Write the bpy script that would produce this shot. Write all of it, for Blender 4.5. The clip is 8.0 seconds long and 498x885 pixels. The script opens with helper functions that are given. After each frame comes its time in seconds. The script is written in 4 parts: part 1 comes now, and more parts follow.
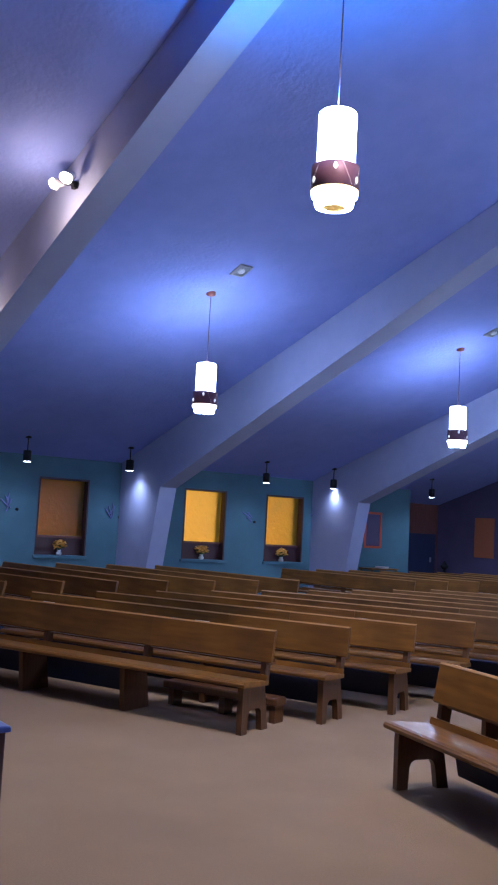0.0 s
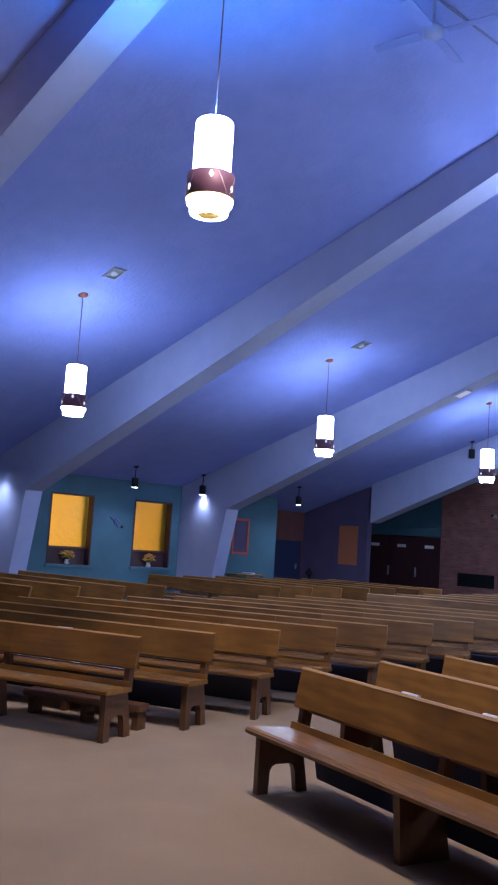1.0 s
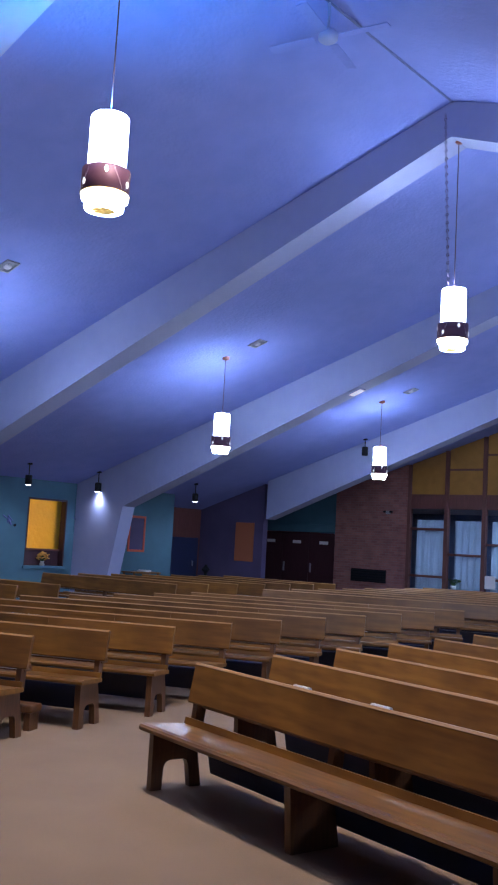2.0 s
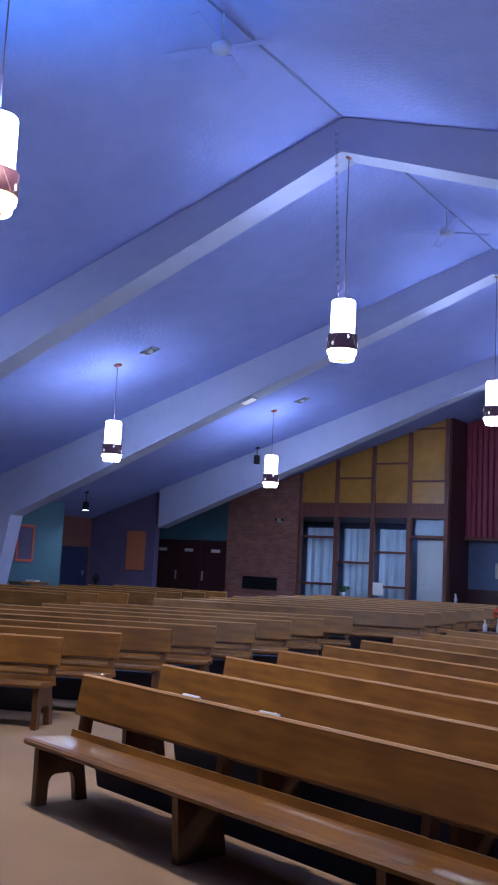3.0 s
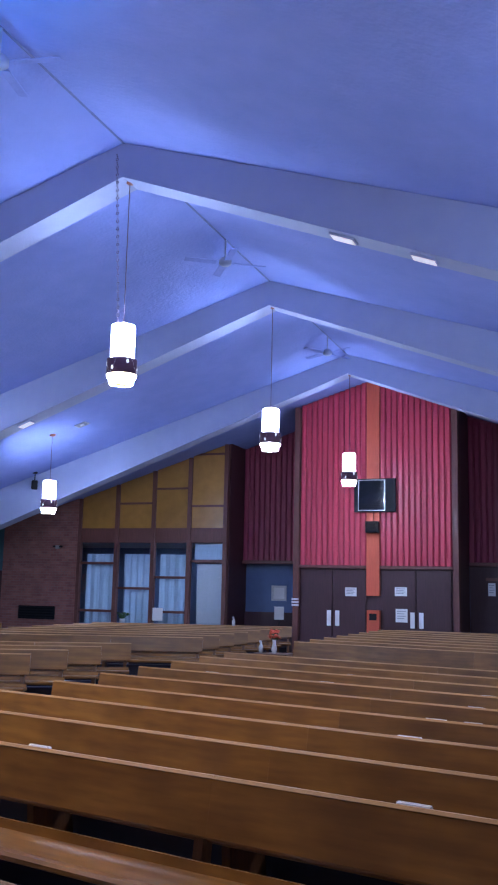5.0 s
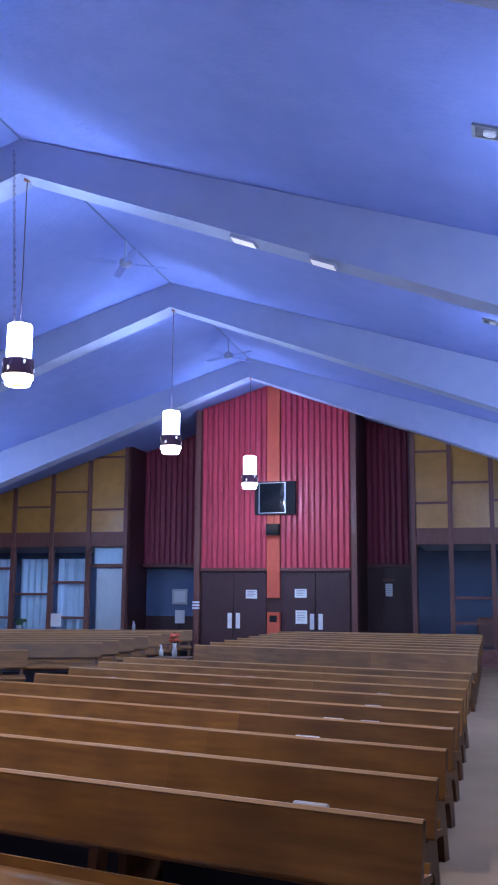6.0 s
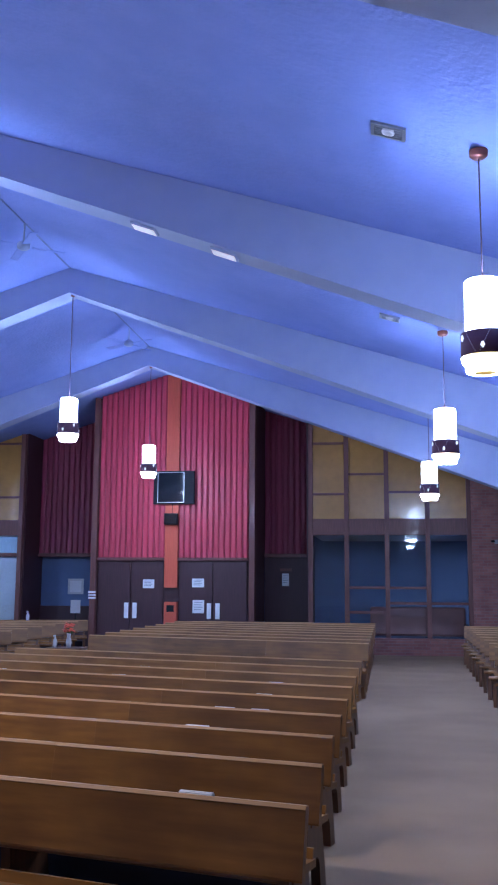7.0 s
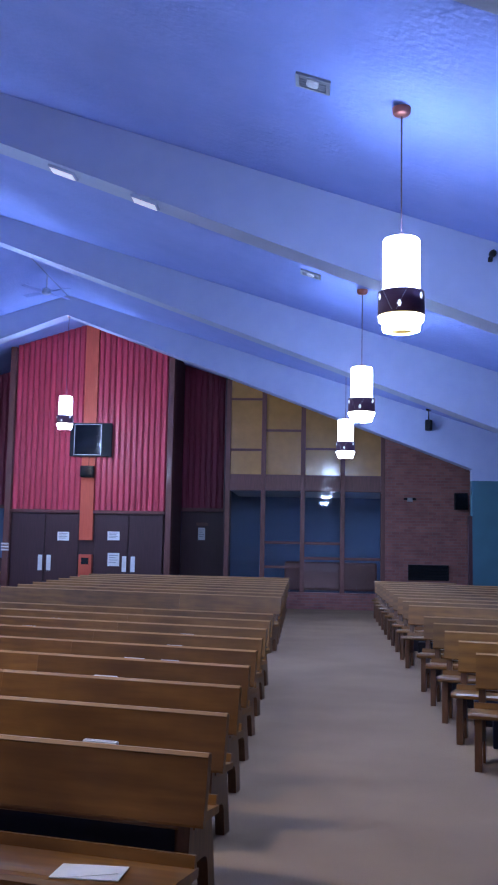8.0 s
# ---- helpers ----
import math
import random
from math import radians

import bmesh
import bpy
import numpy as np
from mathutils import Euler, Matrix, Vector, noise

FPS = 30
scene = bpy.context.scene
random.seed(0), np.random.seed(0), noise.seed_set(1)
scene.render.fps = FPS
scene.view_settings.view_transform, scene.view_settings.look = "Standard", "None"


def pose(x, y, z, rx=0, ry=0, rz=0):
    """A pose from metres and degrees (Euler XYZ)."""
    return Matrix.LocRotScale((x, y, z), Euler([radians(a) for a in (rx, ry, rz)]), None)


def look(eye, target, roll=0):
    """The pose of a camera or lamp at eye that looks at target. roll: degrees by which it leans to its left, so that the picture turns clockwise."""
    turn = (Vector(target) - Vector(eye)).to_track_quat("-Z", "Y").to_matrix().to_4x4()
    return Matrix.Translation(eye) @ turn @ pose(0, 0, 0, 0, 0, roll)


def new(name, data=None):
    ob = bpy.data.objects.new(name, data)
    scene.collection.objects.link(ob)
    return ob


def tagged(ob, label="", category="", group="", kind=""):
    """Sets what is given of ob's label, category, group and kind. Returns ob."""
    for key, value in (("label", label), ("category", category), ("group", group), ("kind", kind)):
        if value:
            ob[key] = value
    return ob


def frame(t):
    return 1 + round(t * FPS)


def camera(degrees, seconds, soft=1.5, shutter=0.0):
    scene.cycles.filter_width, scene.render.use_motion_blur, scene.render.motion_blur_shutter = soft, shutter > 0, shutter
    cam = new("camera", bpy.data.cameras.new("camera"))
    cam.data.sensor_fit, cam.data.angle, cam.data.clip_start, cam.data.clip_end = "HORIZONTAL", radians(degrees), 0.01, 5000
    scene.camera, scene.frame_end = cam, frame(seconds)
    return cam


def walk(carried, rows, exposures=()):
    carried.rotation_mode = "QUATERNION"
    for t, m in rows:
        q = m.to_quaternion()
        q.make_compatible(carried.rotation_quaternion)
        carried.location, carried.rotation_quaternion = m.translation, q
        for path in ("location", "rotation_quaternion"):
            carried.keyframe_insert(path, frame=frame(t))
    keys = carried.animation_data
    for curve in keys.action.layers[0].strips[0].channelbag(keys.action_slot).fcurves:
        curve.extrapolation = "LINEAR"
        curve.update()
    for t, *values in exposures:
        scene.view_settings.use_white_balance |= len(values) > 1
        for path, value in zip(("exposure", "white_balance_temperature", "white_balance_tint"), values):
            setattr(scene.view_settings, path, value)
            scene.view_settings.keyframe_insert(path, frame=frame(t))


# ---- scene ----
cam = camera(29.7, 8.0, soft=2.1)

# eye, target, roll along the turn
PATH = [
    (0, (2.813, 1.189, 1.699), (1.186, 2.338, 1.879), 3.1),
    (0.5, (2.822, 1.186, 1.704), (1.282, 2.447, 1.897), 3.3),
    (1, (2.822, 1.192, 1.702), (1.37, 2.552, 1.91), 3.7),
    (1.2, (2.813, 1.197, 1.699), (1.395, 2.592, 1.91), 3.7),
    (2.3, (2.874, 1.175, 1.7), (1.631, 2.726, 1.922), 2.9),
    (2.5, (2.853, 1.203, 1.695), (1.648, 2.782, 1.925), 2.7),
    (3, (2.873, 1.196, 1.7), (1.761, 2.84, 1.944), 2.8),
    (3.5, (2.876, 1.208, 1.701), (1.861, 2.913, 1.955), 2.6),
    (4, (2.897, 1.208, 1.699), (1.989, 2.968, 1.976), 2.6),
    (4.5, (2.899, 1.203, 1.698), (2.089, 3.009, 1.988), 2.2),
    (4.7, (2.896, 1.225, 1.697), (2.13, 3.048, 1.996), 1.9),
    (5.8, (2.912, 1.225, 1.688), (2.374, 3.123, 2.017), 0.2),
    (6, (2.907, 1.259, 1.686), (2.406, 3.168, 2.01), 0.4),
    (6.5, (2.929, 1.28, 1.68), (2.522, 3.213, 1.995), 0.4),
    (7, (2.946, 1.272, 1.688), (2.65, 3.226, 1.992), 0.4),
    (7.5, (2.962, 1.28, 1.686), (2.783, 3.251, 1.976), 0.7),
    (8, (2.979, 1.301, 1.676), (2.852, 3.286, 1.888), 1.1),
]
walk(cam, [(t, look(eye, target, roll)) for t, eye, target, roll in PATH], [(0.0, 0.0, 5100, 14), (3.5, 0.10, 5450, 14), (6.2, 0.27, 4900, 14), (8.0, 0.12, 4800, 14)])

SANCT_W, SHADE_W, RING_W, LENS_W, UP_W, CAN_W = 860.0, 46.0, 165.0, 230.0, 15.0, 70.0

RIDGE_W = 95.0

# ---- world and large lights ----
world = bpy.data.worlds.new("world")
scene.world = world
world.use_nodes = True
sky = world.node_tree.nodes.new("ShaderNodeTexSky")
sky.sky_type, sky.sun_disc, sky.sun_elevation = "NISHITA", False, radians(1.5)
world.node_tree.links.new(sky.outputs[0], world.node_tree.nodes["Background"].inputs[0])
world.node_tree.nodes["Background"].inputs[1].default_value = 0.05

XR = -2.65          # ridge line
ZR, SLOPE = 7.31, 0.318
ZB, BSLOPE = 6.85, 0.374
BEAMS = (-0.07, 5.53, 11.13, 16.73, 22.33)
YB = 26.0           # glazed back wall
XL, XWR = -16.2, 10.9


def ceil_z(x):
    return ZR - SLOPE * abs(x - XR)


def lamp(name, kind, m, power, color, size=0.1, spread=120, blend=0.6):
    d = bpy.data.lights.new(name, kind)
    d.energy, d.color = power, color
    if kind == "SPOT":
        d.spot_size, d.spot_blend, d.shadow_soft_size = radians(spread), blend, size
    elif kind == "POINT":
        d.shadow_soft_size = size
    elif kind == "AREA":
        d.size = size
        d.spread = radians(spread)
    o = new(name, d)
    o.matrix_world = m
    return o


# warm spotlights on the beam over the altar end
SANCT = (1.0, 0.78, 0.50)
for lx in (XR + 1.4,):
    lamp("sanctuary_light", "SPOT", pose(lx, 5.30, 5.93), SANCT_W, SANCT, 0.06, 150, 0.9)


# ---- materials ----
def material(name, color, rough=0.6, metal=0.0, grain=0.0, scale=20.0, bump=0.0, bump_scale=200.0, stretch=(1, 1, 1), dark=None, coat=0.0,
             blotch=0.0, blotch_scale=1.2, per_object=0.0, coords="Object", spec=0.5, coat_rough=0.03):
    m = bpy.data.materials.new(name)
    m.use_nodes = True
    n, l = m.node_tree.nodes, m.node_tree.links
    b = n["Principled BSDF"]
    b.inputs["Roughness"].default_value, b.inputs["Metallic"].default_value = rough, metal
    b.inputs["Coat Weight"].default_value, b.inputs["Coat Roughness"].default_value = coat, coat_rough
    b.inputs["Specular IOR Level"].default_value = spec
    tc = n.new("ShaderNodeTexCoord")
    mp = n.new("ShaderNodeMapping")
    mp.inputs["Scale"].default_value = stretch
    l.new(tc.outputs[coords], mp.inputs[0])
    base = n.new("ShaderNodeRGB")
    base.outputs[0].default_value = (*color, 1)
    out = base.outputs[0]

    def mixed(a, fac, other):
        mx = n.new("ShaderNodeMix")
        mx.data_type = "RGBA"
        l.new(fac, mx.inputs[0])
        l.new(a, mx.inputs[6])
        mx.inputs[7].default_value = (*other, 1)
        return mx.outputs[2]

    def noise_fac(s, amount, detail=5.0, vec=None):
        t = n.new("ShaderNodeTexNoise")
        t.inputs["Scale"].default_value, t.inputs["Detail"].default_value = s, detail
        l.new(vec or mp.outputs[0], t.inputs["Vector"])
        r = n.new("ShaderNodeMapRange")
        r.inputs[1].default_value, r.inputs[2].default_value = 0.35, 0.7
        r.inputs[3].default_value, r.inputs[4].default_value = 0.0, amount
        l.new(t.outputs[0], r.inputs[0])
        return r.outputs[0]

    low = dark or tuple(c * 0.55 for c in color)
    if grain:
        out = mixed(out, noise_fac(scale, grain), low)
    if blotch:
        out = mixed(out, noise_fac(blotch_scale, blotch, 3.0, tc.outputs[coords]), tuple(c * 0.6 for c in low))
    if per_object:
        oi = n.new("ShaderNodeObjectInfo")
        hs = n.new("ShaderNodeHueSaturation")
        r = n.new("ShaderNodeMapRange")
        r.inputs[3].default_value, r.inputs[4].default_value = 1 - per_object, 1 + per_object
        l.new(oi.outputs["Random"], r.inputs[0])
        l.new(r.outputs[0], hs.inputs["Value"])
        l.new(out, hs.inputs["Color"])
        out = hs.outputs[0]
    l.new(out, b.inputs["Base Color"])
    if bump:
        t = n.new("ShaderNodeTexNoise")
        t.inputs["Scale"].default_value, t.inputs["Detail"].default_value = bump_scale, 6
        l.new(mp.outputs[0], t.inputs["Vector"])
        bp = n.new("ShaderNodeBump")
        bp.inputs["Strength"].default_value, bp.inputs["Distance"].default_value = bump, 0.01
        l.new(t.outputs[0], bp.inputs["Height"])
        l.new(bp.outputs[0], b.inputs["Normal"])
    return m


def brick_material(name, a, c, mortar):
    m = bpy.data.materials.new(name)
    m.use_nodes = True
    n, l = m.node_tree.nodes, m.node_tree.links
    b = n["Principled BSDF"]
    b.inputs["Roughness"].default_value = 0.85
    tc = n.new("ShaderNodeTexCoord")
    mp = n.new("ShaderNodeMapping")
    mp.inputs["Rotation"].default_value = (radians(-90), 0, 0)
    l.new(tc.outputs["Object"], mp.inputs[0])
    t = n.new("ShaderNodeTexBrick")
    t.inputs["Color1"].default_value, t.inputs["Color2"].default_value, t.inputs["Mortar"].default_value = (*a, 1), (*c, 1), (*mortar, 1)
    t.inputs["Scale"].default_value, t.inputs["Mortar Size"].default_value = 1.0, 0.006
    t.inputs["Brick Width"].default_value, t.inputs["Row Height"].default_value = 0.21, 0.075
    l.new(mp.outputs[0], t.inputs["Vector"])
    no = n.new("ShaderNodeTexNoise")
    no.inputs["Scale"].default_value = 3.0
    l.new(tc.outputs["Object"], no.inputs["Vector"])
    mx = n.new("ShaderNodeMix")
    mx.data_type, mx.blend_type = "RGBA", "MULTIPLY"
    mx.inputs[0].default_value = 0.5
    l.new(t.outputs["Color"], mx.inputs[6])
    l.new(no.outputs[0], mx.inputs[7])
    l.new(mx.outputs[2], b.inputs["Base Color"])
    bp = n.new("ShaderNodeBump")
    bp.invert = True
    bp.inputs["Strength"].default_value, bp.inputs["Distance"].default_value = 0.6, 0.01
    l.new(t.outputs["Fac"], bp.inputs["Height"])
    l.new(bp.outputs[0], b.inputs["Normal"])
    return m


def glowing(name, color, strength):
    m = bpy.data.materials.new(name)
    m.use_nodes = True
    b = m.node_tree.nodes["Principled BSDF"]
    b.inputs["Base Color"].default_value = (*color, 1)
    b.inputs["Emission Color"].default_value = (*color, 1)
    b.inputs["Emission Strength"].default_value = strength
    return m


def clear_glass(name, color, rough):
    m = bpy.data.materials.new(name)
    m.use_nodes = True
    b = m.node_tree.nodes["Principled BSDF"]
    b.inputs["Base Color"].default_value = (*color, 1)
    b.inputs["Roughness"].default_value = rough
    b.inputs["Transmission Weight"].default_value = 1.0
    b.inputs["IOR"].default_value = 1.45
    return m


def amber_glass(name, color):
    m = clear_glass(name, color, 0.35)
    n, l = m.node_tree.nodes, m.node_tree.links
    tc, t, bp = n.new("ShaderNodeTexCoord"), n.new("ShaderNodeTexNoise"), n.new("ShaderNodeBump")
    t.inputs["Scale"].default_value, t.inputs["Detail"].default_value = 9.0, 4
    l.new(tc.outputs["Object"], t.inputs["Vector"])
    bp.inputs["Strength"].default_value, bp.inputs["Distance"].default_value = 0.7, 0.03
    l.new(t.outputs[0], bp.inputs["Height"])
    l.new(bp.outputs[0], m.node_tree.nodes["Principled BSDF"].inputs["Normal"])
    return m


# ceiling and beam colours include the blue cast of the light
CEILING = material("ceiling_plaster_blue_cast", (0.240, 0.288, 0.66), 0.9, grain=0.25, scale=3.0, bump=0.9, bump_scale=16.0, blotch=0.15, blotch_scale=0.5, dark=(0.15, 0.21, 0.56))
BEAM = material("beam_paint_blue_cast", (0.33, 0.36, 0.55), 0.7, grain=0.2, scale=4.0, bump=0.15, bump_scale=90.0, dark=(0.21, 0.26, 0.48))
CARPET = material("carpet", (0.335, 0.234, 0.144), 0.97, grain=0.45, scale=120.0, bump=0.6, bump_scale=260.0, blotch=0.3, blotch_scale=0.9, dark=(0.20, 0.132, 0.098), spec=0.1)
OAK = material("oak", (0.245, 0.112, 0.018), 0.40, grain=0.8, scale=7.0, stretch=(0.3, 2.4, 2.4), dark=(0.112, 0.042, 0.007), bump=0.04, bump_scale=14.0, coat=0.10, coat_rough=0.25, spec=0.45, per_object=0.20, blotch=0.6, blotch_scale=2.2)
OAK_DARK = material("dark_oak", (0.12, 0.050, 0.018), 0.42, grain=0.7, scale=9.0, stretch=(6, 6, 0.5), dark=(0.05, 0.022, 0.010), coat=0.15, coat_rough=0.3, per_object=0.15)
CAP = material("worn_oak_edge", (0.36, 0.185, 0.055), 0.6, grain=0.5, scale=14.0, stretch=(0.5, 6, 6), dark=(0.24, 0.13, 0.05), coat=0.05)
VINYL = material("navy_vinyl", (0.020, 0.028, 0.075), 0.38, grain=0.3, scale=6.0, bump=0.1, bump_scale=60.0)
TEAL = material("teal_paint", (0.066, 0.150, 0.205), 0.75, grain=0.25, scale=2.5, bump=0.1, bump_scale=120.0, blotch=0.2, blotch_scale=0.8)
HALL = material("hall_paint", (0.13, 0.18, 0.33), 0.8, grain=0.25, scale=3.0)
PLUM = material("plum_paint", (0.085, 0.07, 0.15), 0.75, grain=0.3, scale=2.0, bump=0.1, bump_scale=90.0, blotch=0.2, blotch_scale=0.9)
WHITE = material("white_paint", (0.66, 0.66, 0.72), 0.7, grain=0.2, scale=5.0, bump=0.1, bump_scale=90.0)
BRICK = brick_material("brown_brick", (0.38, 0.17, 0.15), (0.29, 0.12, 0.11), (0.30, 0.20, 0.19))
WOODTRIM = material("brown_trim", (0.14, 0.052, 0.045), 0.5, grain=0.6, scale=7.0, stretch=(6, 6, 0.5), coat=0.05)
DOORWOOD = material("dark_door_wood", (0.05, 0.017, 0.024), 0.5, grain=0.6, scale=6.0, stretch=(6, 6, 0.4))
RED = material("red_slats", (0.45, 0.04, 0.08), 0.42, grain=0.4, scale=5.0, stretch=(6, 6, 0.5), dark=(0.30, 0.03, 0.035), per_object=0.12)
# darker copy of the red, with shade of recesses and slat gaps in its colour
RED_SHADED = material("red_slats_shaded", (0.26, 0.03, 0.07), 0.5, grain=0.4, scale=5.0, stretch=(6, 6, 0.5), per_object=0.12)
ORANGE = material("orange_panel", (0.55, 0.10, 0.05), 0.6, grain=0.3, scale=8.0, stretch=(6, 6, 0.5))
OCHRE = material("ochre_cloth", (0.36, 0.12, 0.055), 0.8, grain=0.3, scale=30.0)
AMBERPANEL = material("amber_panel", (0.42, 0.22, 0.045), 0.28, grain=0.35, scale=4.0, bump=0.25, bump_scale=16.0, blotch=0.25, blotch_scale=1.2, coat=1.0, coat_rough=0.12)
CORD = material("cord", (0.09, 0.05, 0.08), 0.6, grain=0.3, scale=30.0)
COPPER = material("copper_metal", (0.30, 0.11, 0.08), 0.4, 0.8, grain=0.4, scale=20.0)
BANDMETAL = material("bronze_band", (0.12, 0.05, 0.09), 0.55, 0.3, grain=0.4, scale=18.0)
GREYTRIM = material("ridge_seam", (0.13, 0.16, 0.36), 0.7, grain=0.3, scale=8.0)
BLACK = material("black_plastic", (0.012, 0.013, 0.018), 0.7, grain=0.3, scale=12.0, spec=0.2)
SCREEN = material("dark_screen", (0.008, 0.010, 0.014), 0.08, grain=0.2, scale=3.0)
GREY = material("grey_metal", (0.35, 0.36, 0.40), 0.45, 0.6, grain=0.3, scale=20.0)
PAPER = material("paper", (0.78, 0.78, 0.80), 0.8, grain=0.15, scale=15.0)
CURTAIN = material("curtain_cloth", (0.36, 0.44, 0.56), 0.9, grain=0.3, scale=6.0, stretch=(6, 6, 0.5))
PETAL = material("red_petals", (0.60, 0.09, 0.03), 0.6, grain=0.4, scale=40.0)
YPETAL = material("yellow_petals", (0.70, 0.38, 0.06), 0.6, grain=0.4, scale=40.0)
LEAF = material("leaves", (0.04, 0.10, 0.03), 0.6, grain=0.4, scale=40.0)
CERAMIC = material("ceramic", (0.6, 0.6, 0.62), 0.3, grain=0.2, scale=12.0)
BLUEBOOK = material("blue_book_cover", (0.05, 0.07, 0.40), 0.5, grain=0.3, scale=30.0)
SHADE = glowing("lit_shade", (0.84, 0.90, 1.0), SHADE_W)
RING = glowing("lit_ring", (0.86, 0.91, 1.0), RING_W)
LENS = glowing("lit_underside", (0.86, 0.91, 1.0), LENS_W)
PIERCED = glowing("pierced_light", (1.0, 0.97, 0.88), 1.2)
PINHOLE = glowing("pinhole_light", (0.9, 0.82, 0.85), 0.12)
# faint emission for the lamp light caught by the gilt rim and baffle
GOLD = glowing("lit_gold_rim", (0.80, 0.52, 0.12), 0.35)
CANLIGHT = glowing("lit_lens", (0.95, 0.95, 1.0), 14.0)
WARMBULB = glowing("warm_bulb", (1.0, 0.70, 0.42), 40.0)
PATCH_GLOW = glowing("patch_glow", (0.95, 0.80, 0.74), 0.30)
BLUECLOTH = material("blue_cloth", (0.05, 0.10, 0.42), 0.35, grain=0.3, scale=20.0)
PANE = clear_glass("clear_pane", (0.85, 0.92, 1.0), 0.02)
AMBER = amber_glass("amber_glass", (0.95, 0.55, 0.05))


# ---- mesh helpers ----
def box(bm, x0, x1, y0, y1, z0, z1, bevel=0.0, m=None):
    r = bmesh.ops.create_cube(bm, size=1.0)
    t = Matrix.Translation(((x0 + x1) / 2, (y0 + y1) / 2, (z0 + z1) / 2)) @ Matrix.Diagonal((x1 - x0, y1 - y0, z1 - z0, 1))
    bmesh.ops.transform(bm, matrix=(m @ t) if m else t, verts=r["verts"])
    if bevel:
        edges = {e for v in r["verts"] for e in v.link_edges}
        bmesh.ops.bevel(bm, geom=list(edges), offset=bevel, segments=2, affect="EDGES", profile=0.5)
    return bm


def prism(bm, outline, axis, a, b):
    """A closed outline of 2D points drawn out along axis ("x" or "y") from a to b."""
    def at(p, v):
        return (v, p[0], p[1]) if axis == "x" else (p[0], v, p[1])
    lo, hi = [bm.verts.new(at(p, a)) for p in outline], [bm.verts.new(at(p, b)) for p in outline]
    bm.faces.new(lo)
    bm.faces.new(hi[::-1])
    for i in range(len(outline)):
        j = (i + 1) % len(outline)
        bm.faces.new((lo[j], lo[i], hi[i], hi[j]))
    bmesh.ops.recalc_face_normals(bm, faces=bm.faces[:])
    return bm


def lathe(bm, profile, segments=24, centre=(0, 0, 0), closed=False):
    """Rings of (radius, z) turned round the z axis."""
    cx, cy, cz = centre
    rings = []
    for r, z in profile:
        rings.append([bm.verts.new((cx + r * math.cos(2 * math.pi * k / segments), cy + r * math.sin(2 * math.pi * k / segments), cz + z)) for k in range(segments)])
    for a, b in zip(rings, rings[1:]):
        for k in range(segments):
            bm.faces.new((a[k], a[(k + 1) % segments], b[(k + 1) % segments], b[k]))
    if closed:
        bm.faces.new(rings[0][::-1])
        bm.faces.new(rings[-1])
    return bm


def rod(bm, p, q, r, segments=8):
    p, q = Vector(p), Vector(q)
    d = q - p
    m = Matrix.Translation((p + q) / 2) @ d.to_track_quat("Z", "Y").to_matrix().to_4x4()
    bmesh.ops.create_cone(bm, cap_ends=True, segments=segments, radius1=r, radius2=r, depth=d.length, matrix=m)
    return bm


def finish(name, bm, mat, smooth=False):
    me = bpy.data.meshes.new(name)
    bm.to_mesh(me)
    bm.free()
    me.materials.append(mat)
    if smooth:
        for p in me.polygons:
            p.use_smooth = True
    return new(name, me)


def part(name, bm, mat, parent, label="", smooth=False):
    ob = finish(name, bm, mat, smooth)
    ob.parent = parent
    if label:
        tagged(ob, label)
    return ob


def share(name, mesh, parent, m):
    ob = new(name, mesh)
    ob.parent = parent
    ob.matrix_basis = m
    return ob


def thing(name, m, label, category, group="", kind=""):
    ob = new(name)
    ob.empty_display_size = 0.1
    ob.matrix_world = m
    return tagged(ob, label, category, group, kind)


def structure(name, bm, mat, label):
    return tagged(finish(name, bm, mat), label, kind="structure")


# ---- floor, ceiling, beams ----
structure("floor", box(bmesh.new(), -19, 11.2, -7, 32, -0.2, 0), CARPET, "tan short-pile carpet with faint worn patches")
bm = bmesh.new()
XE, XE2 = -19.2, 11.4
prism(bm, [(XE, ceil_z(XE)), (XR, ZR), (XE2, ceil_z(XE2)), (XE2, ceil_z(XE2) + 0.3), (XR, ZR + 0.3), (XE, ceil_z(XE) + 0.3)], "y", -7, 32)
structure("ceiling", bm, CEILING, "sloping plaster ceiling rising to a ridge, blue light cast put into its colour")

bm = bmesh.new()
for y0, y1 in zip(BEAMS, BEAMS[1:]):
    prism(bm, [(XR - 0.018, ZR - 0.012), (XR, ZR - 0.018), (XR + 0.018, ZR - 0.012), (XR, ZR - 0.004)], "y", y0 + 0.4, y1)
structure("trim", bm, GREYTRIM, "narrow dark ridge seam cover")

KNEE = 11.77


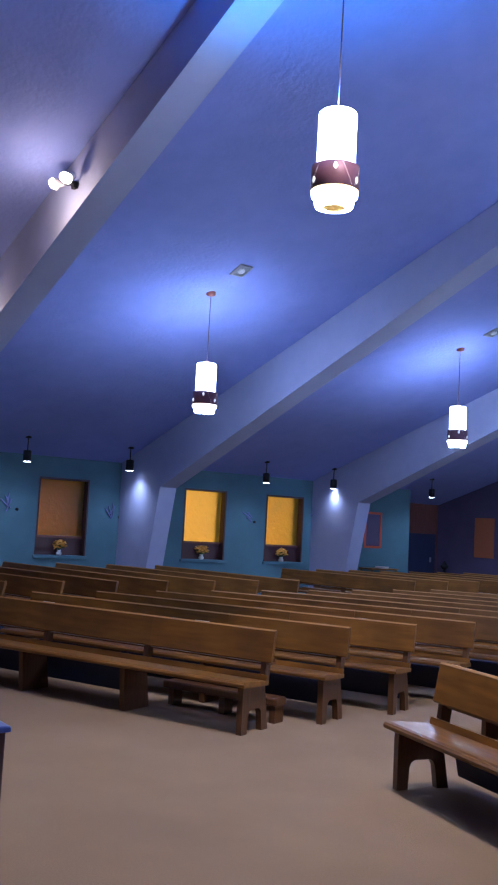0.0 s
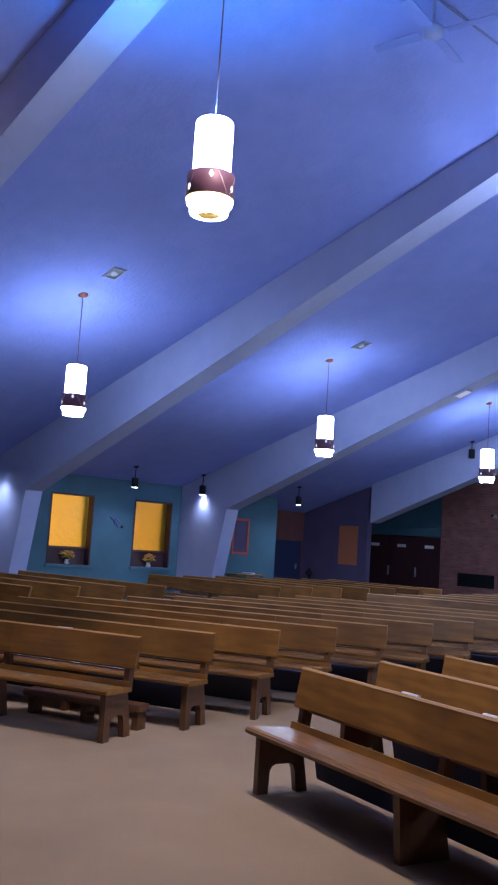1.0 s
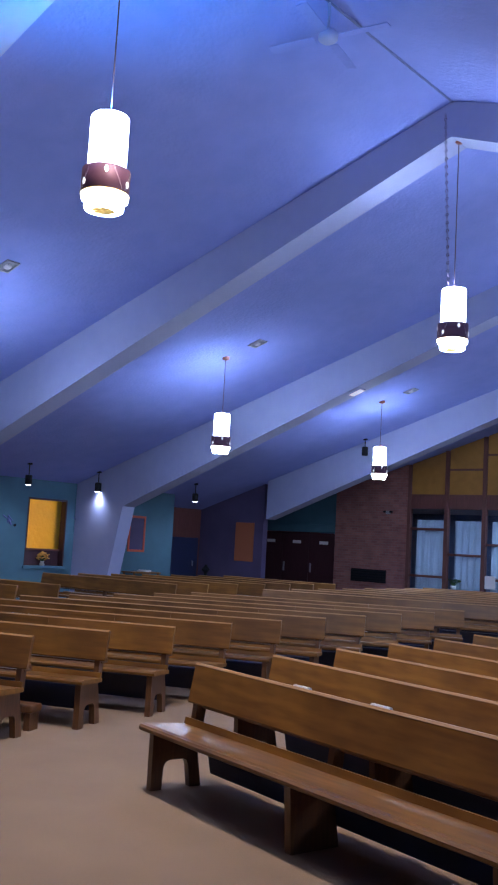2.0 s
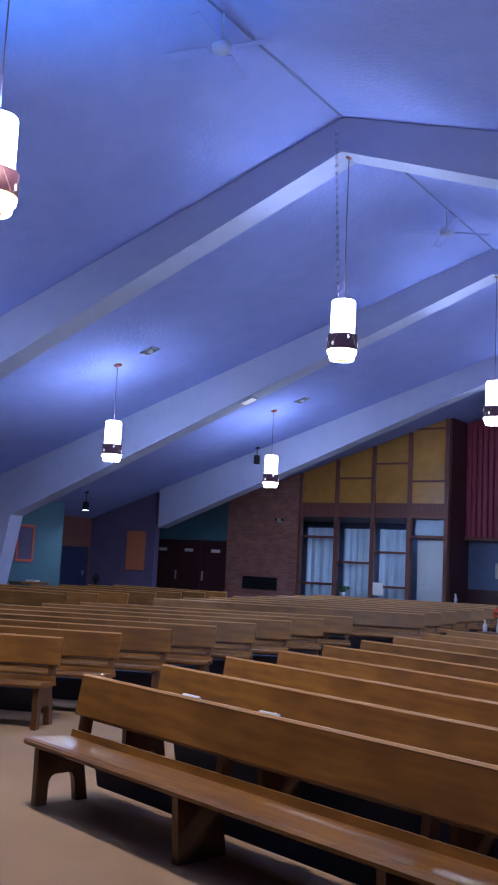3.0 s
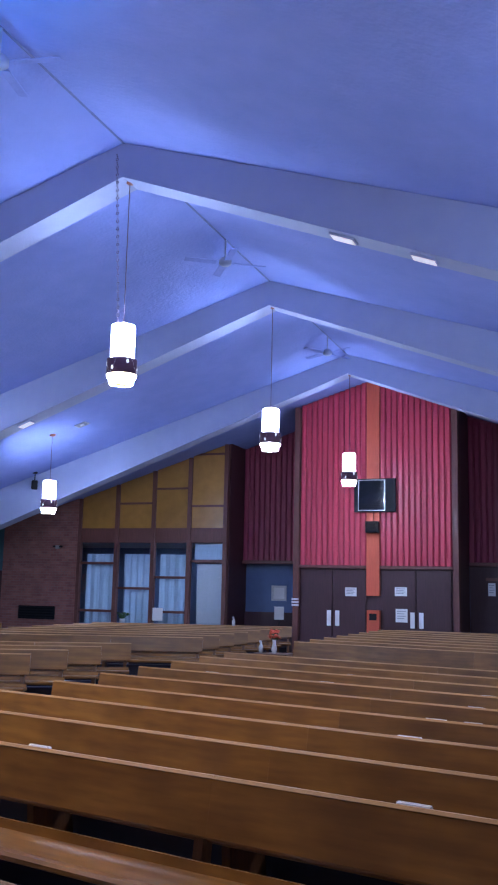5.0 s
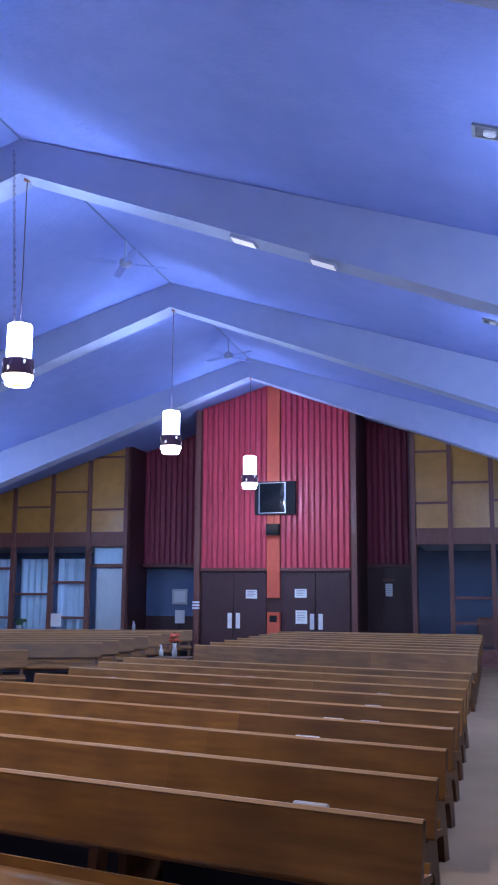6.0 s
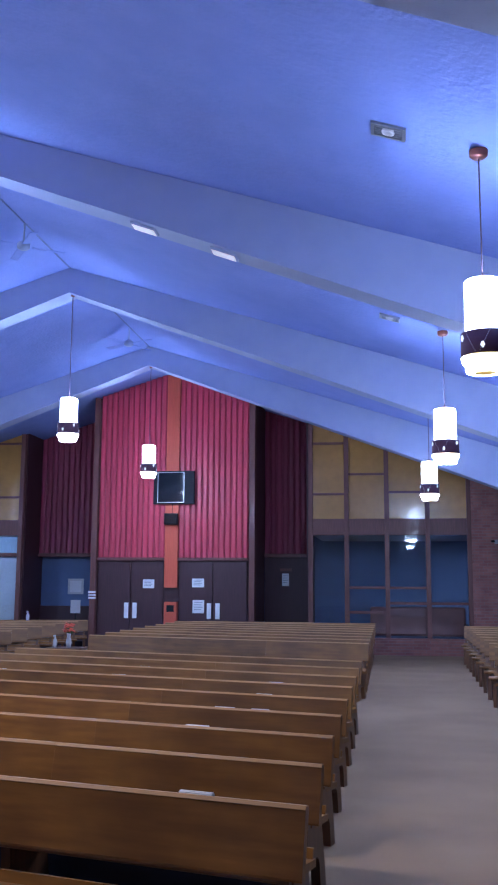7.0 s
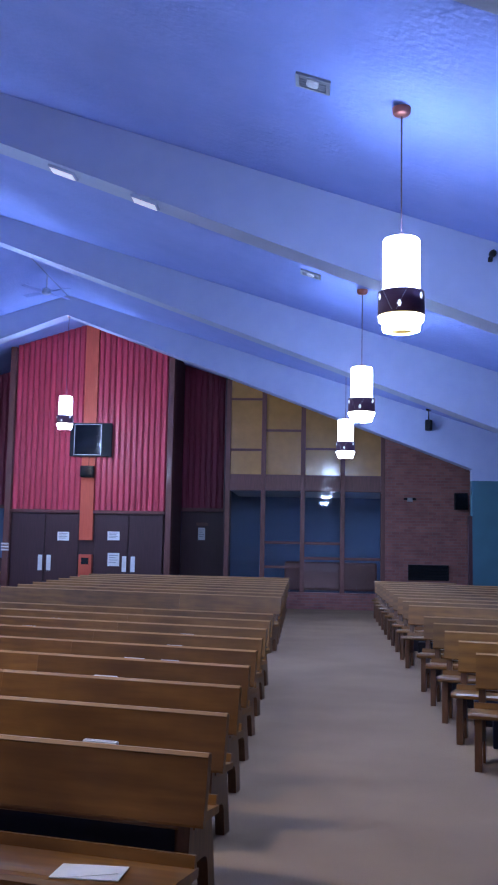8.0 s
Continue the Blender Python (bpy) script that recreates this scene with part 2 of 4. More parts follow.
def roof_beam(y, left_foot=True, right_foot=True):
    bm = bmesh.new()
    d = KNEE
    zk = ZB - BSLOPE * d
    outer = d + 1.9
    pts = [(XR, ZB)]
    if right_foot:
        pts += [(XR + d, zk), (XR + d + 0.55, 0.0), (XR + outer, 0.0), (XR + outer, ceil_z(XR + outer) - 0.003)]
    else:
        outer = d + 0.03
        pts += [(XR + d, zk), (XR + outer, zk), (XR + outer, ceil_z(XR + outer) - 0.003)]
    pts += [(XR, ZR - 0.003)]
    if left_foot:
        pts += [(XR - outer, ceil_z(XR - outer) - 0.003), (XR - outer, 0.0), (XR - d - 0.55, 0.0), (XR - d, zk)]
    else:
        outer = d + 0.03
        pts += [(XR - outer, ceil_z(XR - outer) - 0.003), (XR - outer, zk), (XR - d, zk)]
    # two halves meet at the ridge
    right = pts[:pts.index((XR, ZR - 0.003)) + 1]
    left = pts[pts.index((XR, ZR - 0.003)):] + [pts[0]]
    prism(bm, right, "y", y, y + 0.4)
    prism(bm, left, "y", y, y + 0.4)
    return structure("roof_beam", bm, BEAM, "painted tapered frame beam with a broad leg, lavender light cast put into its colour")


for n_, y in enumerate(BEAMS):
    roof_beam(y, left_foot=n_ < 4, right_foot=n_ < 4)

# ---- side walls ----
WINDOWS = ((9.18, 10.36), (12.84, 14.04), (15.25, 16.45))
WZ0, WZ1 = 0.86, 2.55
ZTOP = ceil_z(XL) - 0.003


def wall_left():
    bm = bmesh.new()
    y = -7.0
    x0, x1 = XL - 0.45, XL
    for a, b in WINDOWS:
        box(bm, x0, x1, y, a, 0, ZTOP)
        box(bm, x0, x1, a, b, 0, WZ0)
        box(bm, x0, x1, a, b, WZ1, ZTOP)
        y = b
    box(bm, x0, x1, y, 20.3, 0, ZTOP)
    return structure("wall_left", bm, TEAL, "teal painted plaster side wall with window openings")


wall_left()
structure("wall_right", box(bmesh.new(), XWR, XWR + 0.3, -7, 22.4, 0, ceil_z(XWR) - 0.003), TEAL, "teal painted plaster side wall")
# front wall is out of view, added to close the room and bounce light
structure("wall_front", box(bmesh.new(), -18.9, 11.2, -7.3, -7, 0, 8), WHITE, "unseen plain pale wall added to close the altar end")
structure("wall_far_left", box(bmesh.new(), -18.9, -18.4, 22.7, 32, 0, ceil_z(-18.4) - 0.003), BRICK, "brown brick wall beyond the alcove")
structure("wall_alcove_left", box(bmesh.new(), -17.6, -17.2, 20.3, 22.5, 0, ceil_z(-17.2) - 0.003), WOODTRIM, "dark reddish-brown panelled wall of the side alcove")
ad = thing("door", pose(-17.2, 21.45, 0, 0, 0, 90), "dark navy door in the alcove", "door", kind="structure")
part("leaf", box(bmesh.new(), -0.95, 0.95, -0.04, 0.0, 0.0, 1.80, 0.008), VINYL, ad)
part("handle", box(bmesh.new(), 0.70, 0.74, -0.08, -0.041, 0.95, 1.10, 0.004), GREY, ad)
structure("wall_alcove_side", box(bmesh.new(), -17.6, XL - 0.45, 20.0, 20.3, 0, ceil_z(-17.6) - 0.01), TEAL, "teal wall end beside the alcove")


def sloped_wall(name, x0, x1, y0, y1, z0, mat, label):
    bm = bmesh.new()
    pts = [(x0, z0), (x1, z0), (x1, ceil_z(x1) - 0.004)]
    if x0 < XR < x1:
        pts.append((XR, ZR - 0.004))
    pts.append((x0, ceil_z(x0) - 0.004))
    prism(bm, pts, "y", y0, y1)
    return structure(name, bm, mat, label)


def backdrop(x, a, b, strength, col):
    m = glowing("outside_light", col, strength)
    return structure("backdrop", box(bmesh.new(), x - 0.05, x, a - 0.3, b + 0.3, 0.4, 3.0), m, "plain bright evening light outside the window")


for (a, b), s in zip(WINDOWS, (0.015, 0.8, 0.5)):
    w = thing("window", pose(0, 0, 0), "deep-set amber textured window in dark brown frame", "window", kind="structure")
    bm = bmesh.new()
    for q in ((a, a + 0.035), (b - 0.035, b)):
        box(bm, XL - 0.20, XL + 0.012, q[0], q[1], WZ0, WZ1)
    box(bm, XL - 0.20, XL + 0.012, a + 0.035, b - 0.035, WZ1 - 0.04, WZ1)
    part("frame", bm, DOORWOOD, w)
    part("sill", box(bmesh.new(), XL - 0.20, XL + 0.05, a - 0.04, b + 0.04, WZ0 - 0.05, WZ0 + 0.02, 0.008), TEAL, w, "painted teal sill")
    part("lower_panel", box(bmesh.new(), XL - 0.21, XL - 0.17, a + 0.035, b - 0.035, WZ0 + 0.02, WZ0 + 0.40), DOORWOOD, w)
    part("guard_rail", box(bmesh.new(), XL - 0.165, XL - 0.125, a + 0.035, b - 0.035, WZ0 + 0.39, WZ0 + 0.44, 0.006), WOODTRIM, w)
    part("pane", box(bmesh.new(), XL - 0.20, XL - 0.185, a + 0.035, b - 0.035, WZ0 + 0.40, WZ1 - 0.04), AMBER, w)
    backdrop(XL - 0.5, a, b, s, (1.0, 0.78, 0.36))


# ---- back end of the nave ----
def post(x0, x1, y, z0, z1, parent, d=0.12, name="post", mat=None):
    return part(name, box(bmesh.new(), x0, x1, y - d / 2, y + d / 2, z0, z1, 0.006), mat or WOODTRIM, parent)


structure("wall_brick_left", prism(bmesh.new(), [(-14.5, 0), (-11.9, 0), (-11.9, ceil_z(-11.9) - 0.004), (-14.5, ceil_z(-14.5) - 0.004)], "y", YB - 0.1, YB + 0.2), BRICK,
          "brown brick wall panel between doors and glazing")
structure("wall_brick_right", prism(bmesh.new(), [(4.98, 0), (XWR, 0), (XWR, ceil_z(XWR) - 0.004), (4.98, ceil_z(4.98) - 0.004)], "y", YB - 0.1, YB + 0.2), BRICK,
          "brown brick wall panel beside the glazing")
sloped_wall("wall_alcove", -18.4, -14.68, 22.5, 22.7, 0, PLUM, "dark plum painted alcove wall")
# pale and teal wall closing the bay on the other side
structure("wall_bay_lower", box(bmesh.new(), 6.6, XWR, 22.34, 22.6, 0, 3.13), TEAL, "teal painted lower wall")
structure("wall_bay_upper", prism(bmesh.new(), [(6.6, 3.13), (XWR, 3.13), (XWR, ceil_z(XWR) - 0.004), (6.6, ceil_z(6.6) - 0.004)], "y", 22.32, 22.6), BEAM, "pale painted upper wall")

tagged(finish("trim", box(bmesh.new(), 6.52, 6.60, 22.33, 22.50, 0.0, 2.35, 0.006), DOORWOOD), "dark upright timber jamb at the wall end", kind="structure")

# glazed screens
def glazing(name, bays, rails, tops, z_low, label):
    w = thing(name, pose(0, 0, 0), label, "window wall", kind="structure")
    edges = [bays[0][0]] + [b[1] for b in bays]
    for x in edges:
        post(x - 0.06, x + 0.06, YB, z_low, ceil_z(x) - 0.02, w, 0.16, "mullion")
    for (x0, x1), rail, top in zip(bays, rails, tops):
        a, b = x0 + 0.06, x1 - 0.06
        # brown spandrel between clear glass and amber panels
        post(a, b, YB, 3.04, 3.47, w, 0.08, "spandrel")
        for z in rail:
            post(a, b, YB, z - 0.035, z + 0.035, w, 0.10, "rail")
        zs = [z_low] + list(rail) + [3.04]
        for p, q in zip(zs, zs[1:]):
            g = part("pane", box(bmesh.new(), a, b, YB - 0.006, YB + 0.006, p + 0.036 * (p > z_low), q - 0.036 * (q < 3.04)), PANE, w, "clear dark glass pane")
            g.visible_shadow = False
        zt = [3.47] + list(top)
        for p, q in zip(zt, zt[1:] + [None]):
            bm = bmesh.new()
            p0 = p + (0.03 if p > 3.47 else 0)
            if q is None:
                prism(bm, [(a, p0), (b, p0), (b, ceil_z(b) - 0.01), (a, ceil_z(a) - 0.01)], "y", YB - 0.012, YB + 0.012)
            else:
                box(bm, a, b, YB - 0.012, YB + 0.012, p0, q - 0.03)
                post(a, b, YB, q - 0.03, q + 0.03, w, 0.09, "rail")
            part("amber_panel", bm, AMBERPANEL, w, "amber pebbled glass panel")
    return w


glazing("window_wall", [(0.86, 1.80), (1.80, 2.84), (2.84, 3.88), (3.88, 4.93)], [(), (1.06, 1.69), (1.30, 1.69), (1.30,)], [(4.12, 5.47), (4.64,), (4.16,), ()], 0.42,
        "brown timber glazed screen with clear lower panes and amber upper panels")
glazing("window_wall", [(-11.86, -10.60), (-10.60, -9.40), (-9.40, -8.26), (-8.26, -7.14)], [(1.05, 2.44), (1.72,), (1.07, 2.05), (2.52,)], [(), (4.20,), (4.62,), (4.10, 5.60)], 0.12,
        "brown timber glazed screen with curtains behind and amber upper panels")
structure("kerb", box(bmesh.new(), -0.4, 4.98, YB - 0.14, YB + 0.14, 0, 0.42), BRICK, "low brick kerb below the glazing")


def curtain(x0, x1, z0, z1):
    bm = bmesh.new()
    n = int((x1 - x0) / 0.03)
    lo, hi = [], []
    for k in range(n + 1):
        x = x0 + (x1 - x0) * k / n
        y = YB + 0.30 + 0.045 * math.sin(x * 26 + 1.7 * math.sin(x * 3.1)) + 0.015 * math.sin(x * 61)
        lo.append(bm.verts.new((x, y, z0)))
        hi.append(bm.verts.new((x, y * 0.3 + (YB + 0.30) * 0.7, z1)))
    for k in range(n):
        bm.faces.new((lo[k], lo[k + 1], hi[k + 1], hi[k]))
    ob = finish("curtain", bm, CURTAIN, True)
    mod = ob.modifiers.new("thick", "SOLIDIFY")
    mod.thickness = 0.006
    return tagged(ob, "pale pleated curtain hung behind glass", "curtain", "curtains behind the glazing")


curtain(-11.75, -10.68, 0.0, 2.72)
curtain(-10.50, -9.50, 0.0, 2.72)
curtain(-9.30, -8.36, 0.0, 2.72)
tagged(finish("narthex_door", box(bmesh.new(), -8.10, -7.25, YB + 0.25, YB + 0.31, 0.12, 2.45, 0.01), GREY), "grey painted door behind the glass", "door")

# entrance hall behind the glazing
structure("wall_hall_back", box(bmesh.new(), -18.4, XWR, 30.5, 30.8, 0, 8), HALL, "blue-grey far wall of the entrance hall")
for x0, x1 in ((-14.4, -7.14), (0.84, XWR)):
    structure("wall_hall_soffit", box(bmesh.new(), x0, x1, YB + 0.6, 30.5, 3.1, 3.3), WHITE, "low pale hall ceiling")
    lamp("hall_light", "AREA", pose((x0 + x1) / 2, 28.6, 3.05), 12.0 if x0 < 0 else 6.0, (0.75, 0.85, 1.0), 1.2, 170)
structure("wall_door_head", prism(bmesh.new(), [(-18.4, 2.2), (-14.5, 2.2), (-14.5, ceil_z(-14.5) - 0.004), (-18.4, ceil_z(-18.4) - 0.004)], "y", YB, YB + 0.2), TEAL, "dark teal wall over the doors")
tagged(finish("trim", box(bmesh.new(), -18.4, -14.5, YB - 0.12, YB - 0.002, 2.2, 2.46, 0.01), TEAL), "teal fascia board over the doors", kind="structure")

d = thing("door_set", pose(-17.78, YB, 0), "dark wooden triple doors with small white signs", "doors", kind="structure")
for k in range(3):
    x = 0.02 + k * 1.09
    leaf = part("door", box(bmesh.new(), x, x + 1.07, 0, 0.06, 0.01, 2.18, 0.008), DOORWOOD, d)
    part("sign", box(bmesh.new(), x + 0.42, x + 0.76, -0.012, -0.002, 1.82, 1.92), PAPER, leaf, "small white sign")
    part("handle", box(bmesh.new(), x + 0.08, x + 0.12, -0.06, -0.002, 0.9, 1.2, 0.005), GREY, leaf)


def slatted(name, x0, x1, y, z0, mat, pitch, parent):
    """Upright slats from z0 to the ceiling, one mesh each."""
    n = max(1, round((x1 - x0) / pitch))
    w = (x1 - x0) / n
    for k in range(n):
        a = x0 + k * w
        bm = bmesh.new()
        zt = min(ceil_z(a), ceil_z(a + w)) - 0.004
        prism(bm, [(a + 0.004, y), (a + w * 0.22, y - 0.024), (a + w * 0.72, y - 0.024), (a + w * 0.92, y), (a + w * 0.92, y + 0.03), (a + 0.004, y + 0.03)], "y", 0, 1)
        for v in bm.verts:
            v.co = (v.co.x, v.co.z, z0 if v.co.y < 0.5 else zt)
        bmesh.ops.recalc_face_normals(bm, faces=bm.faces[:])
        part("slat", bm, mat, parent)


YC, YS = 25.0, 27.2
cw = thing("wall_centre", pose(0, 0, 0), "red slatted gable wall panel over dark doors", "wall", kind="structure")
part("backing", prism(bmesh.new(), [(-4.62, 2.4), (-0.62, 2.4), (-0.62, ceil_z(-0.62) - 0.01), (XR, ZR - 0.01), (-4.62, ceil_z(-4.62) - 0.01)], "y", YC + 0.04, YC + 0.2), RED_SHADED, cw)
slatted("slat", -4.60, -2.82, YC, 2.42, RED, 0.148, cw)
slatted("slat", -2.46, -0.64, YC, 2.42, RED, 0.148, cw)
part("centre_strip", box(bmesh.new(), -2.81, -2.47, YC - 0.07, YC + 0.04, 1.66, ZR - 0.12), ORANGE, cw, "flat orange centre board")
part("strip_base", box(bmesh.new(), -2.79, -2.46, YC - 0.12, YC + 0.04, 0.0, 1.30, 0.01), ORANGE, cw, "orange wooden box with dark opening")
part("opening", box(bmesh.new(), -2.72, -2.53, YC - 0.125, YC - 0.11, 1.05, 1.22), BLACK, cw)
part("head_rail", box(bmesh.new(), -4.62, -0.62, YC - 0.06, YC + 0.04, 2.34, 2.42, 0.01), WOODTRIM, cw)
part("base_wall", box(bmesh.new(), -4.62, -0.62, YC + 0.06, YC + 0.2, 0, 2.34), DOORWOOD, cw)
for x0 in (-4.58, -3.70, -2.42, -1.54):
    leaf = part("door", box(bmesh.new(), x0, x0 + 0.86, YC, YC + 0.05, 0.01, 2.32, 0.008), DOORWOOD, cw)
    hx = x0 + (0.72 if x0 in (-4.58, -2.42) else 0.06)
    part("push_plate", box(bmesh.new(), hx, hx + 0.11, YC - 0.012, YC - 0.001, 0.88, 1.27), PAPER, leaf, "pale metal push plate")
for x0 in (-4.77, -0.62):
    part("corner_post", box(bmesh.new(), x0, x0 + 0.15, YC - 0.1, YC + 0.22, 0, min(ceil_z(x0), ceil_z(x0 + 0.15)) - 0.01, 0.01), WOODTRIM, cw)
for x0 in (-4.72, -0.60):
    sloped_wall("wall_return", x0, x0 + 0.08, YC + 0.22, YS, 0, DOORWOOD, "dark timber return wall")
# recessed side entrances
for x0, x1 in ((-7.06, -4.72), (-0.52, 0.80)):
    sw = thing("wall_recess", pose(0, 0, 0), "red slatted panel over a recessed side entrance, shade put into its darker colour", "wall", kind="structure")
    part("backing", prism(bmesh.new(), [(x0, 2.58), (x1, 2.58), (x1, ceil_z(x1) - 0.01), (x0, ceil_z(x0) - 0.01)], "y", YS + 0.04, YS + 0.2), RED_SHADED, sw)
    slatted("slat", x0, x1, YS, 2.60, RED_SHADED, 0.17, sw)
    part("head_rail", box(bmesh.new(), x0, x1, YS - 0.06, YS + 0.04, 2.50, 2.60, 0.01), WOODTRIM, sw)
structure("wall_niche", box(bmesh.new(), -7.06, -4.72, YS + 0.3, YS + 0.5, 0.0, 2.5), HALL, "pale recessed wall with a framed print")
structure("wall_niche_dado", box(bmesh.new(), -7.06, -4.72, YS + 0.24, YS + 0.3, 0.0, 1.12), DOORWOOD, "dark panelled lower wall")
structure("wall_side_door", box(bmesh.new(), -0.52, 0.80, YS + 0.05, YS + 0.15, 0.0, 2.5), DOORWOOD, "dark timber side door panel")
for x0 in (-7.14, 0.74):
    sloped_wall("wall_return", x0, x0 + 0.08, YB + 0.1, YS + 0.5, 0, DOORWOOD, "dark timber return wall")


# ---- pews ----
def pew(end_a, end_b, group="", words="", kneeler_down=False, joint=0.66):
    """A bench from its left end to its right end, seen from behind the altar; end points are at the top of the backrest."""
    a, b = Vector((*end_a, 0)), Vector((*end_b, 0))
    along = (b - a).normalized()
    length = (b - a).length
    yaw = math.degrees(math.atan2(along.y, along.x))
    root = thing("pew", pose(a.x, a.y, 0, 0, 0, yaw), words or "honey-brown oak pew with a plain plank backrest", "pew", group)
    # local frame: x along the bench, y backwards
    joints = [0.0, length * (joint + random.uniform(-0.015, 0.015)), length] if length > 3 else [0.0, length]
    for k, (p, q) in enumerate(zip(joints, joints[1:])):
        bm = bmesh.new()
        step = 0.0025 * k
        prism(bm, [(-0.066, 0.575), (-0.060, 0.567), (-0.040, 0.565), (-0.032, 0.572), (0.020, 0.821), (0.012, 0.832), (-0.010, 0.834), (-0.020, 0.826)], "x", p + 0.0012, q - 0.0012)
        for v in bm.verts:
            v.co.y -= step
        plank = part("backrest", bm, OAK, root)
        # worn upper edge, and a thin lip added below where the plank's edge looks lit
        bm = bmesh.new()
        prism(bm, [(-0.0225 - step, 0.826), (-0.019 - step, 0.822), (0.019 - step, 0.822), (0.013 - step, 0.837), (-0.012 - step, 0.840)], "x", p + 0.002, q - 0.002)
        part("cap", bm, CAP, plank, "pale worn top edge")
        bm = bmesh.new()
        prism(bm, [(-0.0685 - step, 0.576), (-0.0625 - step, 0.5645), (-0.044 - step, 0.5625), (-0.044 - step, 0.568), (-0.061 - step, 0.570)], "x", p + 0.002, q - 0.002)
        part("lower_edge", bm, OAK, plank)
    bm = bmesh.new()
    prism(bm, [(-0.440, 0.400), (-0.425, 0.391), (-0.06, 0.380), (-0.055, 0.415), (-0.400, 0.440), (-0.430, 0.435), (-0.443, 0.420)], "x", -0.02, length - 0.02)
    part("seat", bm, OAK, root)
    bm = bmesh.new()
    prism(bm, [(-0.085, 0.40), (-0.060, 0.40), (-0.048, 0.460), (-0.072, 0.463)], "x", -0.012, length - 0.03)
    part("seat_lip", bm, OAK, root)
    # supports: panel ends with an arched foot
    count = max(2, round(length / 1.55) + 1)
    for k in range(count):
        x = 0.02 + (length - 0.085 - 0.055) * k / (count - 1)
        ends = k in (0, count - 1)
        bm = bmesh.new()
        if ends:
            out = [(-0.375, 0.0), (-0.290, 0.0), (-0.283, 0.15), (-0.268, 0.180), (-0.240, 0.195), (-0.120, 0.195), (-0.096, 0.178), (-0.082, 0.15), (-0.060, 0.0), (0.03, 0.0), (-0.005, 0.20), (-0.045, 0.387), (-0.375, 0.395)]
        else:
            out = [(-0.33, 0.0), (0.02, 0.0), (-0.045, 0.387), (-0.36, 0.395)]
        prism(bm, out, "x", x, x + 0.055)
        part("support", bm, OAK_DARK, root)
        bm = bmesh.new()
        prism(bm, [(-0.078, 0.37), (0.0, 0.37), (0.035, 0.64), (-0.045, 0.64)], "x", x + 0.002, x + 0.053)
        for v in bm.verts:
            v.co.y += 0.02
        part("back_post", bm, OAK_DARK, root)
    # shelf for books behind the backrest
    bm = bmesh.new()
    box(bm, 0.06, length - 0.06, 0.0, 0.11, 0.535, 0.548)
    box(bm, 0.06, length - 0.06, 0.10, 0.115, 0.535, 0.585)
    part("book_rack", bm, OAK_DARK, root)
    # kneeler behind, folded up or down
    m = pose(0, 0.10, 0.09, 12, 0, 0)
    if kneeler_down:
        kn = part("kneeler", box(bmesh.new(), length - 1.36, length - 0.10, 0.22, 0.40, 0.15, 0.22, 0.015), OAK_DARK, root, "lowered wooden kneeler")
        for x in (length - 1.30, length - 0.72, length - 0.18):
            part("bracket", box(bmesh.new(), x, x + 0.06, 0.24, 0.38, 0.0, 0.15), OAK_DARK, kn)
        part("kneeler", box(bmesh.new(), 0.12, length - 1.50, -0.03, 0.03, 0.0, 0.24, 0.012, m), VINYL, root, "folded navy vinyl kneeler pad")
    else:
        part("kneeler", box(bmesh.new(), 0.12, length - 0.12, -0.03, 0.03, 0.0, 0.24, 0.012, m), VINYL, root, "folded navy vinyl kneeler pad")
    return root


def lerp(a, b, t):
    return a + (b - a) * t


# left and right ends of every row; a cross aisle parts the near rows from the far ones
MIDDLE = [((-1.81 - 0.052 * i, 6.21 + 0.94 * i + 0.0035 * i * i), (2.605 - 0.002 * i, 5.14 + 0.88 * i + 0.0075 * i * i)) for i in range(9)]
MIDDLE += [((-2.33 - 0.01 * i, 17.53 + 0.99 * i), (2.585 - 0.004 * i, 16.27 + 1.02 * i)) for i in range(7)]
MIDDLE += [((-2.40, 24.45), (2.55, 23.60)), ((-2.0, 24.62), (2.55, 24.55))]
ACROSS = [((-7.38 - 0.10 * i, 4.68 + 0.85 * i + 0.007 * i * i), (-3.65 - 0.105 * i + 0.004 * i * i, 6.15 + 0.93 * i + 0.006 * i * i)) for i in range(10)]
ACROSS += [((-8.97 - 0.075 * i, 15.66 + 1.02 * i), (-4.15 - 0.07 * i, 17.62 + 0.98 * i)) for i in range(8)]
AISLE = []
for i in range(5):
    AISLE.append(((4.33 + 0.015 * i, 9.02 + 0.962 * i), (8.4, 9.02 + 0.962 * i - 0.27 * 4.1)))
for i in range(10):
    y = 14.95 + 0.965 * i
    x_end = 8.4 if y < 22.9 else 6.4
    AISLE.append(((4.43 + 0.015 * i, y), (x_end, y - lerp(0.29, 0.18, i / 9) * (x_end - 4.43))))
BY_WINDOWS = []
for i in range(7):
    x, y = -9.0 - 0.13 * i - 0.006 * i * i, 5.80 + 0.86 * i + 0.014 * i * i
    BY_WINDOWS.append(((-13.9, y + math.tan(radians(lerp(13, 9, i / 6))) * (-13.9 - x)), (x, y)))
for i in range(7):
    x, y = -10.3 - 0.05 * i, 14.6 + 0.98 * i
    BY_WINDOWS.append(((-13.9, y + math.tan(radians(8)) * (-13.9 - x)), (x, y)))

for i, (a, b) in enumerate(MIDDLE):
    pew(a, b, "pews of the centre blocks", "front oak pew facing the altar, seat worn glossy" if i == 0 else "")
for i, (a, b) in enumerate(ACROSS):
    pew(a, b, "pews of the centre blocks", "front oak pew with a lowered kneeler behind" if i == 0 else "", kneeler_down=i == 0)
for a, b in AISLE + BY_WINDOWS:
    pew(a, b, "pews of the outer blocks")


